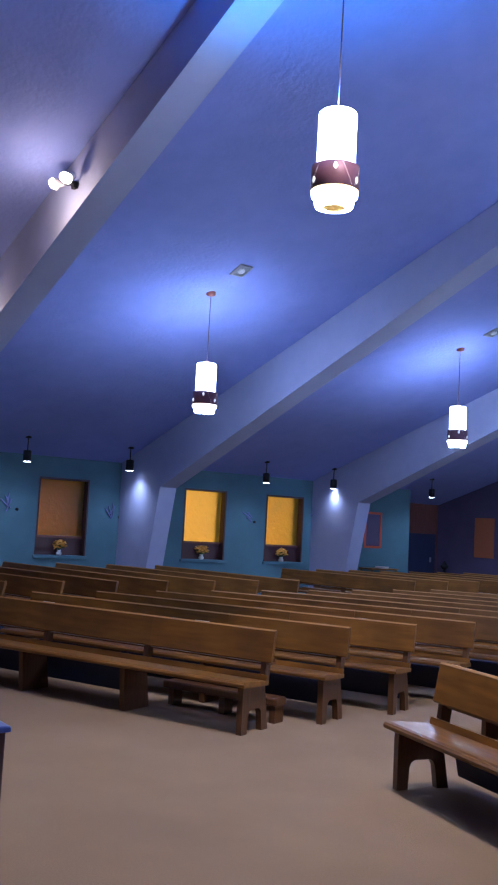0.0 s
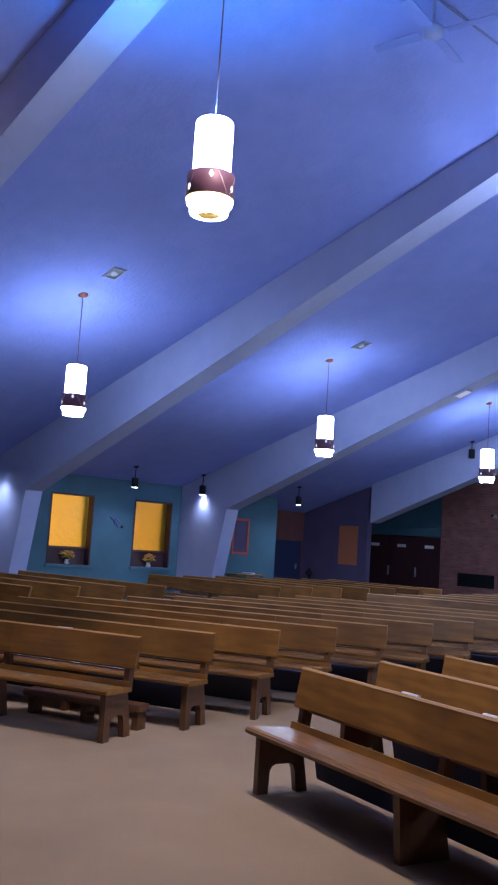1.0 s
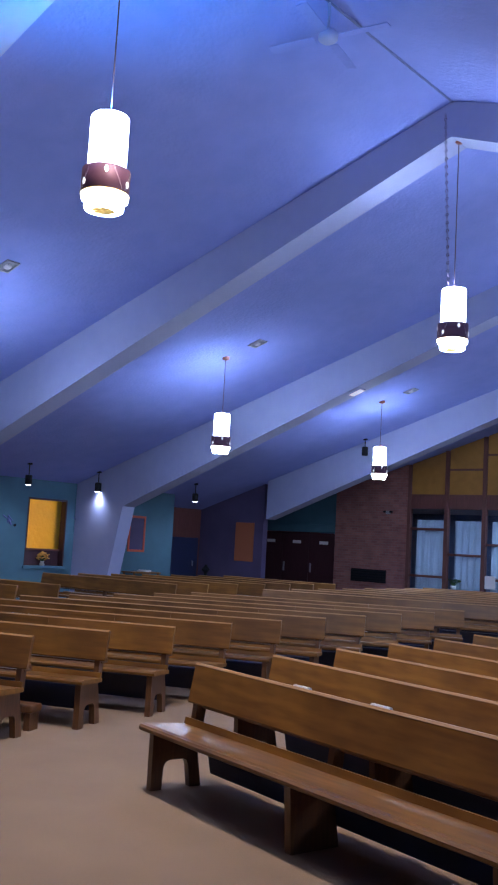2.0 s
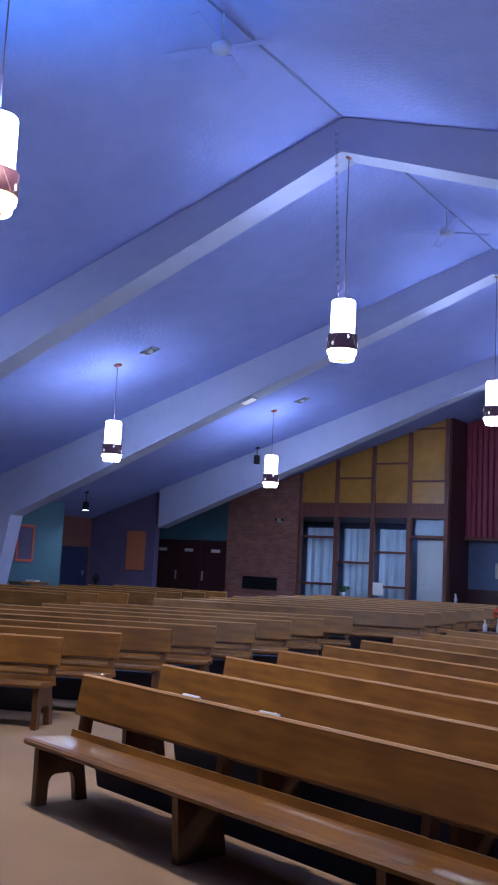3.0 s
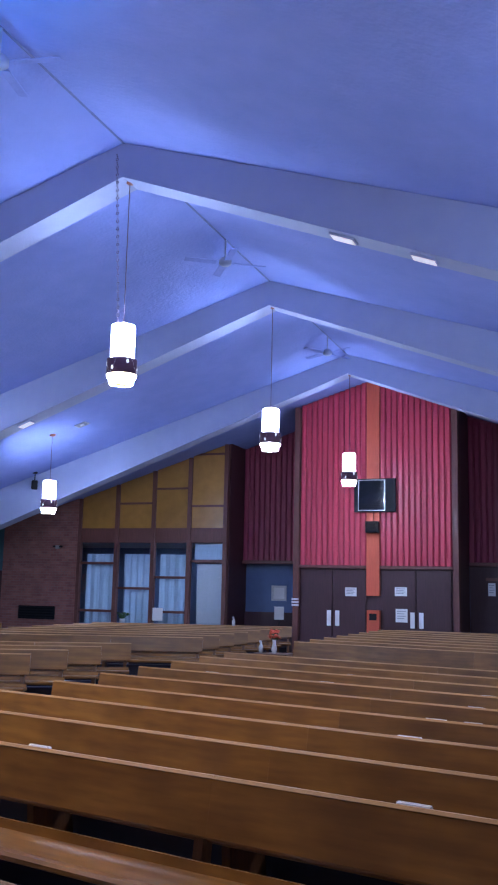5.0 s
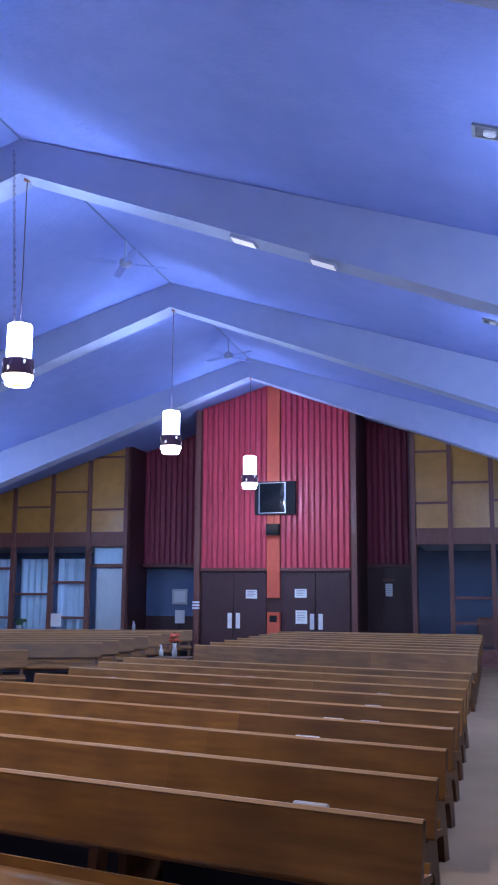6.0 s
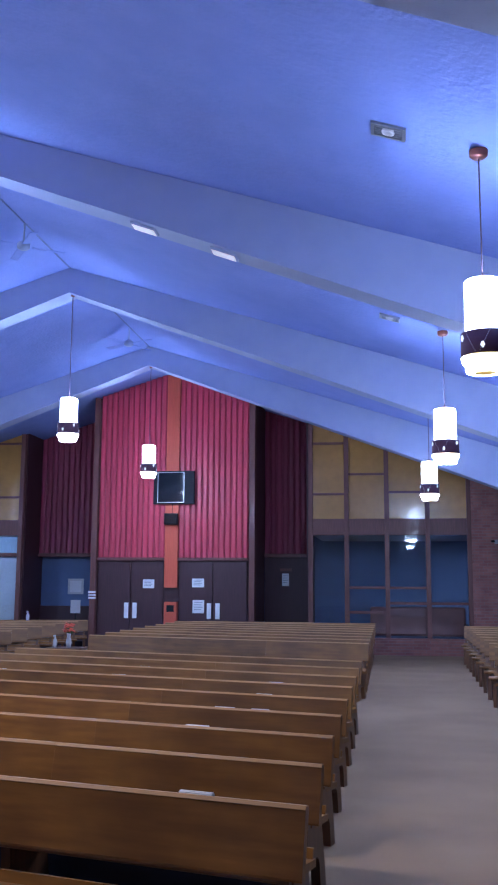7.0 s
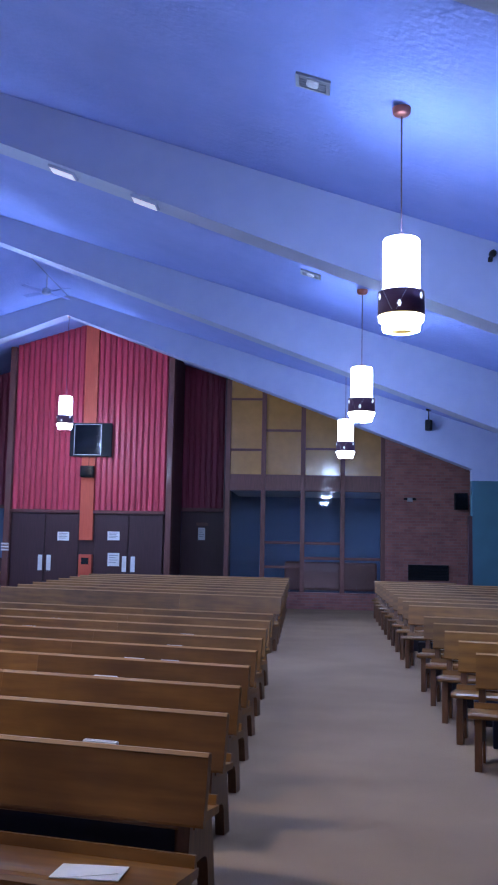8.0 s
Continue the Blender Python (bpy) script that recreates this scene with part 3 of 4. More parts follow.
# ---- pendant lamps ----
def pendant(x, y, z_top, z_can, chain=False, up=(0.80, 0.86, 1.0), up_w=UP_W):
    """A tall white cylinder with a bronze band and a shorter glowing ring below."""
    p = thing("pendant_lamp", pose(x, y, z_top), "lit white cylinder pendant with pierced bronze band", "pendant lamp", "pendant lamps of the nave")
    bm = bmesh.new()
    lathe(bm, [(0.118, -0.022), (0.138, -0.024), (0.147, -0.036), (0.149, -0.05), (0.149, -0.475), (0.141, -0.475), (0.139, -0.05)], 40)
    part("shade", bm, SHADE, p, "glowing white glass cylinder", True)
    bm = bmesh.new()
    lathe(bm, [(0.182, -0.462), (0.188, -0.466), (0.188, -0.655), (0.182, -0.66), (0.177, -0.65), (0.177, -0.47), (0.182, -0.462)], 40)
    band = part("band", bm, BANDMETAL, p, "dark bronze band with cut patterns", True)
    R = 0.1895
    for k in range(6):
        t = 2 * math.pi * k / 6 + 0.35
        z = -0.515 if k % 2 else -0.595
        bm = bmesh.new()
        for dt, dz, r in ((0.0, 0.016, 0.011), (-0.055, 0.0, 0.008), (0.055, 0.0, 0.008), (0.0, -0.016, 0.009), (0.0, 0.0, 0.010)):
            m = Matrix.Translation((R * math.cos(t + dt), R * math.sin(t + dt), z + dz)) @ pose(0, 0, 0, 90, 0, math.degrees(t + dt) + 90)
            bmesh.ops.create_cone(bm, cap_ends=True, segments=8, radius1=r, radius2=r, depth=0.006, matrix=m)
        part("cutout", bm, PIERCED, band, "light showing through a pierced flower")
        # a slanting row of pinholes and a plain scored line
        bm = bmesh.new()
        for j in range(11):
            f = j / 10
            a2 = t + 0.30 + 0.42 * f * (1 if k % 2 else -1)
            m = Matrix.Translation((R * math.cos(a2), R * math.sin(a2), -0.482 - 0.155 * f)) @ pose(0, 0, 0, 90, 0, math.degrees(a2) + 90)
            bmesh.ops.create_cone(bm, cap_ends=True, segments=6, radius1=0.0028, radius2=0.0028, depth=0.004, matrix=m)
        part("pinholes", bm, PINHOLE, band)
    bm = bmesh.new()
    lathe(bm, [(0.179, -0.660), (0.180, -0.675), (0.177, -0.700), (0.170, -0.706), (0.152, -0.708), (0.152, -0.762), (0.146, -0.774), (0.132, -0.78), (0.085, -0.78), (0.080, -0.75), (0.0, -0.75)], 40)
    part("lower_ring", bm, RING, p, "glowing white glass ring", True)
    part("rim", lathe(bmesh.new(), [(0.188, -0.655), (0.191, -0.660), (0.188, -0.665), (0.178, -0.662)], 40), GOLD, p, "gilt rim under the band, lamp light on it put in as a faint glow", True)
    bm = bmesh.new()
    lathe(bm, [(0.09, -0.783), (0.06, -0.783), (0.055, -0.786), (0.0, -0.786)], 20)
    baffle = part("baffle", bm, GOLD, p, "dim gilt baffle under the lamp, given a faint glow")
    for k in range(6):
        t = k * math.pi / 3
        part("spoke", rod(bmesh.new(), (0.0, 0.0, -0.787), (0.085 * math.cos(t), 0.085 * math.sin(t), -0.785), 0.006, 6), GOLD, baffle)
    part("lens", lathe(bmesh.new(), [(0.144, -0.7775), (0.132, -0.7815), (0.085, -0.7815)], 40), LENS, p, "bright open underside of the lamp", True)
    bm = bmesh.new()
    lathe(bm, [(0.0, 0.02), (0.03, 0.02), (0.035, -0.01)], 16)
    for k in range(3):
        t = k * 2.094
        rod(bm, (0.03 * math.cos(t), 0.03 * math.sin(t), 0.0), (0.125 * math.cos(t), 0.125 * math.sin(t), -0.022), 0.006, 6)
    part("spider", bm, COPPER, p)
    part("cord", rod(bmesh.new(), (0, 0, 0.0), (0, 0, z_can - z_top), 0.006), CORD, p)
    bm = bmesh.new()
    lathe(bm, [(0.0, z_can - z_top - 0.015), (0.05, z_can - z_top - 0.012), (0.074, z_can - z_top + 0.008), (0.078, z_can - z_top + 0.055)], 20)
    part("canopy", bm, COPPER, p, "copper ceiling cup", True)
    if chain:
        bm = bmesh.new()
        n = int((ZR - 0.08 - z_top) / 0.05)
        for k in range(n):
            m = pose(-0.05 - 0.02 * (k / n), -0.06 - 0.18 * (k / n), 0.0 + k * 0.05, 90, 0, 90 * (k % 2))
            r = bmesh.ops.create_circle(bm, segments=8, radius=0.022, matrix=m)
            ext = bmesh.ops.extrude_edge_only(bm, edges=list({e for v in r["verts"] for e in v.link_edges}))
            vs = [g for g in ext["geom"] if isinstance(g, bmesh.types.BMVert)]
            c = sum((v.co for v in vs), Vector()) / len(vs)
            for v in vs:
                v.co = c + (v.co - c) * 0.6
        part("chain", bm, CORD, p)
    lamp("pendant_up", "SPOT", pose(x, y, z_top - (0.15 if up_w < 100 else -0.05), 180, 0, 0), up_w, up, 0.03, 70 if up_w < 50 else 128, 0.6 if up_w < 50 else 0.5)
    return p


for y in BEAMS[1:]:
    near = abs(y - 5.53) < 0.1
    pendant(XR, y + 0.2, 4.98, ZB, abs(y - 11.13) < 0.1, (0.06, 0.52, 1.0) if near else (0.80, 0.86, 1.0), 300.0 if near else RIDGE_W)
for y in (8.78, 14.38, 19.98):
    pendant(-9.16, y, 4.17, 5.21)
    pendant(3.71, y, 4.17, 5.21)


# ---- small hanging downlights by the side walls ----
def can_light(x, y, z, lit=True):
    p = thing("can_light", pose(x, y, z), "dark cylinder downlight hung from the ceiling", "downlight", "side aisle downlights")
    bm = bmesh.new()
    lathe(bm, [(0.0, 0.235), (0.07, 0.23), (0.082, 0.21), (0.082, 0.0), (0.074, 0.0), (0.074, 0.03)], 18)
    part("housing", bm, BLACK, p, smooth=True)
    part("lens", lathe(bmesh.new(), [(0.0, -0.012), (0.06, -0.008), (0.080, -0.001)], 18), CANLIGHT if lit else BLACK, p)
    zc = ceil_z(x) - z
    part("stem", rod(bmesh.new(), (0, 0, 0.22), (0, 0, zc), 0.012), BLACK, p)
    part("plate", lathe(bmesh.new(), [(0.0, zc - 0.03), (0.06, zc - 0.025), (0.062, zc + 0.02)], 14), BLACK, p)
    if lit:
        lamp("can_spot", "SPOT", pose(x, y, z - 0.03), CAN_W, (0.90, 0.90, 1.0), 0.10, 140, 1.0)
    return p


for y in (8.50, 10.85, 14.54, 16.66, 20.2):
    can_light(-15.3, y, 2.79)


# ---- fittings on the beams and ceiling ----
def vent_grille(x, y):
    p = thing("ceiling_vent", pose(x, y, ceil_z(x), 0, math.degrees(math.atan(SLOPE)) * (1 if x > XR else -1), 0), "square grey ceiling air diffuser", "ceiling vent", "ceiling vents")
    bm = bmesh.new()
    for a in ((-0.15, 0.15, -0.11, -0.085), (-0.15, 0.15, 0.085, 0.11), (-0.15, -0.12, -0.085, 0.085), (0.12, 0.15, -0.085, 0.085)):
        box(bm, *a, -0.022, 0.01)
    part("frame", bm, GREY, p)
    part("backing", box(bmesh.new(), -0.12, 0.12, -0.085, 0.085, -0.006, 0.01), GREY, p)
    for k in range(4):
        y0 = -0.07 + k * 0.042
        part("slat", box(bmesh.new(), -0.12, 0.12, y0, y0 + 0.01, -0.02, -0.006), GREY, p)
    part("nozzle", lathe(bmesh.new(), [(0.06, -0.006), (0.055, -0.03), (0.03, -0.032), (0.0, -0.02)], 16), CERAMIC, p, smooth=True)
    return p


for y in (8.82, 14.44, 20.06):
    vent_grille(-8.43, y)
    vent_grille(2.98, y)


def ceiling_fan(y, turn):
    p = thing("ceiling_fan", pose(XR, y, 6.92, 0, 0, turn), "pale ceiling fan on a short rod at the ridge", "ceiling fan", "ridge ceiling fans")
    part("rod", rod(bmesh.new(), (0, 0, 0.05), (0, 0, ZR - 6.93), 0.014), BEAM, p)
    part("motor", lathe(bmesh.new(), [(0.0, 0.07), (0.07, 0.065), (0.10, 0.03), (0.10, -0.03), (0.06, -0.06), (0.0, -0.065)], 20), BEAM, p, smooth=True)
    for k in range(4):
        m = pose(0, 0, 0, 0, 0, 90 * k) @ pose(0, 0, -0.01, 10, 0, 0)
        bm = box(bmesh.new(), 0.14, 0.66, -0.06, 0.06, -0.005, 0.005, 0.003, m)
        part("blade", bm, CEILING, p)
    return p


for y, turn in ((8.5, 12), (14.6, 35), (20.6, 60)):
    ceiling_fan(y, turn)


# glowing plates added for patches of light on the beam undersides, no real fittings
def beam_light_patch(x, y, w=0.28):
    s = 1 if x > XR else -1
    z = ZB - BSLOPE * abs(x - XR)
    p = thing("light_patch", pose(x, y, z, 0, math.degrees(math.atan(BSLOPE)) * s, 0), "glowing plate added for a warm patch of light under the beam", "strip light", "beam strip lights")
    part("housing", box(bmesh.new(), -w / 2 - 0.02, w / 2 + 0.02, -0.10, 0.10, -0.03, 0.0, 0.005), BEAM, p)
    part("diffuser", box(bmesh.new(), -w / 2, w / 2, -0.085, 0.085, -0.036, -0.028, 0.002), PATCH_GLOW, p, "dim warm glowing face of the light patch")
    return p


beam_light_patch(0.19, 11.33)
beam_light_patch(1.13, 11.33)
beam_light_patch(-7.83, 16.93)


def spotlight(x, y, z, pan, lit):
    p = thing("spotlight", pose(x, y, z, 0, 0, pan) @ Matrix.Diagonal((0.8, 1, 0.8, 1) if lit else (0.45, 1, 0.45, 1)), "lit warm twin spotlight on the beam face" if lit else "small dark spotlight on the beam", "spotlight", "beam spotlights")
    part("bracket", box(bmesh.new(), -0.05, 0.05, 0.08, 0.13, -0.05, 0.05, 0.005), BLACK, p)
    for k, dx in enumerate((-0.16, 0.16) if lit else (0.0,)):
        part("arm", rod(bmesh.new(), (0, 0.09, 0), (dx, 0.0, 0.02), 0.012), BLACK, p)
        m = pose(dx, -0.03, 0.03, 108 + 14 * k, 0, -25 + 60 * k)
        bm = bmesh.new()
        lathe(bm, [(0.0, -0.12), (0.04, -0.11), (0.06, 0.0), (0.085, 0.06), (0.078, 0.058), (0.055, 0.0)], 18)
        bmesh.ops.transform(bm, matrix=m, verts=bm.verts[:])
        part("head", bm, WHITE if lit else BLACK, p, smooth=True)
        bm = bmesh.new()
        lathe(bm, [(0.0, 0.125), (0.05, 0.11), (0.076, 0.075), (0.082, 0.05)], 18)
        bmesh.ops.transform(bm, matrix=m, verts=bm.verts[:])
        part("lens", bm, WARMBULB if lit else BLACK, p, smooth=True)
    if lit:
        lamp("spotlight_bulb", "POINT", pose(x, y - 0.30, z - 0.28), 26.0, (1.0, 0.66, 0.40), 0.06)
    return p


spotlight(-7.05, 5.39, 5.52, 0, True)
spotlight(-9.75, 5.39, 4.48, 0, True)
spotlight(XR + 1.4, 5.39, 6.12, 0, True)
spotlight(4.87, 11.0, 4.70, 0, False)
can_light(-11.0, 22.12, 4.22, False)
can_light(5.62, 22.10, 4.22, False)


# ---- fittings of the back wall ----
def sheet(name, x0, x1, z0, z1, y, label, cat, mat=None, group="", rows=4):
    p = thing(name, pose((x0 + x1) / 2, y, z0), label, cat, group)
    w, h = (x1 - x0) / 2, z1 - z0
    part("page", box(bmesh.new(), -w, w, -0.004, 0.0, 0, h), mat or PAPER, p)
    for k in range(rows):
        zz = h * (0.82 - 0.18 * k)
        part("print_bar", box(bmesh.new(), -w * 0.75, w * (0.7 - 0.25 * (k % 2)), -0.0055, -0.0045, zz - 0.008, zz + 0.008), GREY, p)
    return p


for x0, x1, z0, z1 in ((-3.38, -3.08, 1.64, 1.86), (-2.09, -1.78, 1.67, 1.89), (-2.07, -1.77, 1.02, 1.35)):
    sheet("notice", x0, x1, z0, z1, YC - 0.002, "white printed notice taped on the dark door", "notice", group="door notices")
sheet("notice", -0.04, 0.15, 1.72, 2.06, YS + 0.045, "white printed notice on the side door panel", "notice")
sheet("door_sign", -0.10, 0.22, 2.12, 2.20, YS + 0.045, "small brown sign plate over the notice", "sign", WOODTRIM, rows=0)

tv = thing("television", pose(-2.57, YC - 0.09, 3.78), "black flat television mounted on the red slats", "television")
part("bracket", box(bmesh.new(), -0.15, 0.15, 0.0, 0.05, 0.25, 0.6), BLACK, tv)
part("casing", box(bmesh.new(), -0.54, 0.54, -0.10, 0.0, 0.0, 0.86, 0.012), BLACK, tv)
part("screen", box(bmesh.new(), -0.41, 0.26, -0.106, -0.101, 0.05, 0.81), SCREEN, tv, "dark glossy screen")
bm = bmesh.new()
for a in ((-0.43, 0.28, 0.81, 0.83), (-0.43, 0.28, 0.03, 0.05), (-0.43, -0.41, 0.05, 0.81), (0.26, 0.28, 0.05, 0.81)):
    box(bm, a[0], a[1], -0.108, -0.099, a[2], a[3])
part("screen_frame", bm, GREY, tv, "thin pale screen border")

sp = thing("loudspeaker", pose(-2.63, YC - 0.12, 3.25), "small black loudspeaker under the television", "loudspeaker", "loudspeakers")
part("cabinet", box(bmesh.new(), -0.17, 0.17, -0.14, 0.04, 0.0, 0.29, 0.012), BLACK, sp)
part("cover", box(bmesh.new(), -0.15, 0.15, -0.148, -0.14, 0.02, 0.27), SCREEN, sp)
part("cable", rod(bmesh.new(), (0.02, -0.02, 0.29), (0.02, 0.0, 0.53), 0.006), BLACK, sp)
sp2 = thing("loudspeaker", pose(6.90, YB - 0.24, 2.62), "black loudspeaker bracketed on the brick wall", "loudspeaker", "loudspeakers")
part("cabinet", box(bmesh.new(), -0.16, 0.16, -0.14, 0.10, 0.0, 0.42, 0.012), BLACK, sp2)
part("cover", box(bmesh.new(), -0.14, 0.14, -0.148, -0.14, 0.02, 0.40), SCREEN, sp2)
part("bracket", box(bmesh.new(), -0.03, 0.03, 0.10, 0.14, 0.15, 0.27), BLACK, sp2)


def louvre(x0, x1, z0, z1):
    p = thing("wall_vent", pose((x0 + x1) / 2, YB - 0.1, z0), "dark metal louvred vent low on the brick wall", "wall vent", "wall vents")
    w, h = (x1 - x0) / 2, z1 - z0
    part("backing", box(bmesh.new(), -w, w, -0.01, -0.001, 0, h), BLACK, p)
    for k in range(5):
        m = pose(0, -0.03, h * (k + 0.5) / 5, 35, 0, 0)
        part("slat", box(bmesh.new(), -w + 0.02, w - 0.02, -0.025, 0.025, -0.004, 0.004, 0, m), BLACK, p)
    bm = bmesh.new()
    box(bm, -w, w, -0.05, -0.011, h - 0.025, h)
    box(bm, -w, w, -0.05, -0.011, 0, 0.025)
    box(bm, -w, -w + 0.02, -0.05, -0.011, 0.025, h - 0.025)
    box(bm, w - 0.02, w, -0.05, -0.011, 0.025, h - 0.025)
    part("frame", bm, BLACK, p)


louvre(-13.8, -12.55, 0.75, 1.14)
louvre(5.57, 6.60, 0.80, 1.19)
for x, z in ((-12.54, 2.90), (5.61, 2.86)):
    p = thing("emergency_light", pose(x, YB - 0.1, z), "small twin-head emergency light on brick", "emergency light", "emergency lights")
    part("box", box(bmesh.new(), -0.07, 0.07, -0.07, 0.0, -0.05, 0.05, 0.01), GREY, p)
    for dx in (-0.11, 0.11):
        part("head", lathe(bmesh.new(), [(0.0, -0.03), (0.05, -0.025), (0.05, 0.02), (0.0, 0.03)], 12, (dx, -0.05, 0.02)), BLACK, p, smooth=True)


def picture(m, w, h, frame_mat, inside, label):
    p = thing("framed_picture", m, label, "picture", "wall pictures")
    bm = bmesh.new()
    for a in ((-w, w, h - 0.06, h), (-w, w, 0, 0.06), (-w, -w + 0.06, 0.06, h - 0.06), (w - 0.06, w, 0.06, h - 0.06)):
        box(bm, a[0], a[1], -0.03, -0.001, a[2], a[3], 0.004)
    part("frame", bm, frame_mat, p)
    part("print", box(bmesh.new(), -w + 0.06, w - 0.06, -0.012, -0.001, 0.06, h - 0.06), inside, p)
    part("shape", lathe(bmesh.new(), [(0.0, -0.014), (w * 0.35, -0.013)], 7), GREY, p).matrix_basis = pose(0, 0, h * 0.45, 90, 0, 0)
    return p


picture(pose(-6.02, YS + 0.298, 1.45), 0.23, 0.44, CERAMIC, PAPER, "small pale framed print on the niche wall")
picture(pose(XL + 0.001, 18.90, 1.32, 0, 0, 90), 0.31, 0.98, ORANGE, PLUM, "tall orange framed picture on the teal wall")
picture(pose(XL + 0.001, 18.20, 1.62, 0, 0, 90), 0.22, 0.62, ORANGE, AMBERPANEL, "small orange framed picture on the teal wall")
p = thing("notice_board", pose(-15.36, 22.5, 1.19), "plain ochre cloth notice board on the plum alcove wall", "notice board")
part("cloth", box(bmesh.new(), -0.36, 0.36, -0.03, -0.012, 0.0, 1.14, 0.004), OCHRE, p)
part("batten", box(bmesh.new(), -0.34, 0.34, -0.012, -0.001, 0.02, 1.12), WOODTRIM, p)
st = thing("leaflet_stand", pose(-5.70, 26.6, 0.0), "slim stand holding a white sheet", "stand")
part("pole", rod(bmesh.new(), (0, 0, 0.02), (0, 0, 0.98), 0.015), BLACK, st)
part("base", box(bmesh.new(), -0.15, 0.15, -0.15, 0.15, 0, 0.025, 0.005), BLACK, st)
part("sheet", box(bmesh.new(), -0.14, 0.14, -0.03, -0.02, 0.94, 1.30), PAPER, st, "white sheet")
sg = thing("door_sign", pose(-4.695, YC - 0.105, 1.36), "small stacked white name plates on the post", "sign")
for k in range(3):
    part("plate", box(bmesh.new(), -0.10, 0.10, -0.006, 0.0, 0.075 * k, 0.075 * k + 0.045), PAPER, sg)
sheet("notice", -9.31, -8.99, 0.82, 1.18, YB - 0.085, "white printed notice fixed at the glazed screen", "notice", rows=0)
pl = thing("potted_plant", pose(-10.42, YB + 0.18, 0), "small green plant on a slim stand behind the glass", "plant")
part("stand", lathe(bmesh.new(), [(0.0, 0.0), (0.10, 0.0), (0.09, 0.03), (0.025, 0.06), (0.025, 0.68), (0.09, 0.70), (0.0, 0.70)], 14), BLACK, pl)
part("pot", lathe(bmesh.new(), [(0.0, 0.70), (0.065, 0.70), (0.085, 0.83), (0.075, 0.83), (0.06, 0.80), (0.0, 0.80)], 14), CERAMIC, pl, smooth=True)
random.seed(7)
bm = bmesh.new()
for k in range(26):
    a, r = random.uniform(0, 6.28), random.uniform(0.05, 0.22)
    c = Vector((r * math.cos(a), 0.25 * r * math.sin(a), 0.86 + random.uniform(0.0, 0.16)))
    m = Matrix.Translation(c) @ pose(0, 0, 0, random.uniform(-50, 50), random.uniform(-40, 40), math.degrees(a)) @ Matrix.Diagonal((0.065, 0.028, 0.006, 1))
    bmesh.ops.create_icosphere(bm, subdivisions=1, radius=1.0, matrix=m)
    rod(bm, (0, 0, 0.80), c, 0.004, 5)
part("leaves", bm, LEAF, pl)
tr = thing("glazing_transom_board", pose(-7.70, YB + 0.2, 2.58), "pale board behind the glass over the door", "panel")
part("board", box(bmesh.new(), -0.46, 0.46, 0.0, 0.03, 0.0, 0.44), CURTAIN, tr)
part("batten", box(bmesh.new(), -0.46, 0.46, 0.03, 0.05, -0.12, 0.05), WOODTRIM, tr)
bd = thing("sofa", pose(3.3, 28.0, 0), "dark low sofa in the entrance hall", "sofa")
part("base", box(bmesh.new(), -0.95, 1.6, -0.4, 0.4, 0.0, 0.45, 0.04), VINYL, bd)
part("back", box(bmesh.new(), -0.95, 1.6, -0.45, -0.25, 0.40, 1.18, 0.06), WOODTRIM, bd)
for x in (-1.0, 1.5):
    part("arm", box(bmesh.new(), x, x + 0.18, -0.42, 0.42, 0.3, 0.72, 0.04), VINYL, bd)


# ---- side wall ornaments and window pots ----
def ornament(y, z, turn):
    p = thing("wall_ornament", pose(XL, y, z, 0, 0, 90), "small dark metal relief on the teal wall", "wall ornament", "wall reliefs")
    random.seed(int(y * 10))
    for k in range(5):
        a = 60 + turn * 0.8 + k * 14 + random.uniform(-25, 25)
        d = Vector((math.cos(radians(a)), 0, math.sin(radians(a))))
        q = Vector((random.uniform(-0.06, 0.06), -0.025, random.uniform(-0.08, 0.08)))
        part("bar", rod(bmesh.new(), q - d * 0.10, q + d * random.uniform(0.08, 0.2), 0.016, 6), GREYTRIM, p)
    part("pin", rod(bmesh.new(), (0, 0, 0), (0, -0.03, 0), 0.02, 8), GREYTRIM, p)
    part("dot", lathe(bmesh.new(), [(0.0, -0.01), (0.035, -0.008), (0.035, 0.008), (0.0, 0.01)], 12), BLACK, p).matrix_basis = pose(0.22, -0.012, -0.10, 90, 0, 0)


for y, z, turn in ((8.50, 1.92, 30), (10.92, 1.87, 10), (14.68, 1.94, 50), (16.86, 1.96, 20)):
    ornament(y, z, turn)


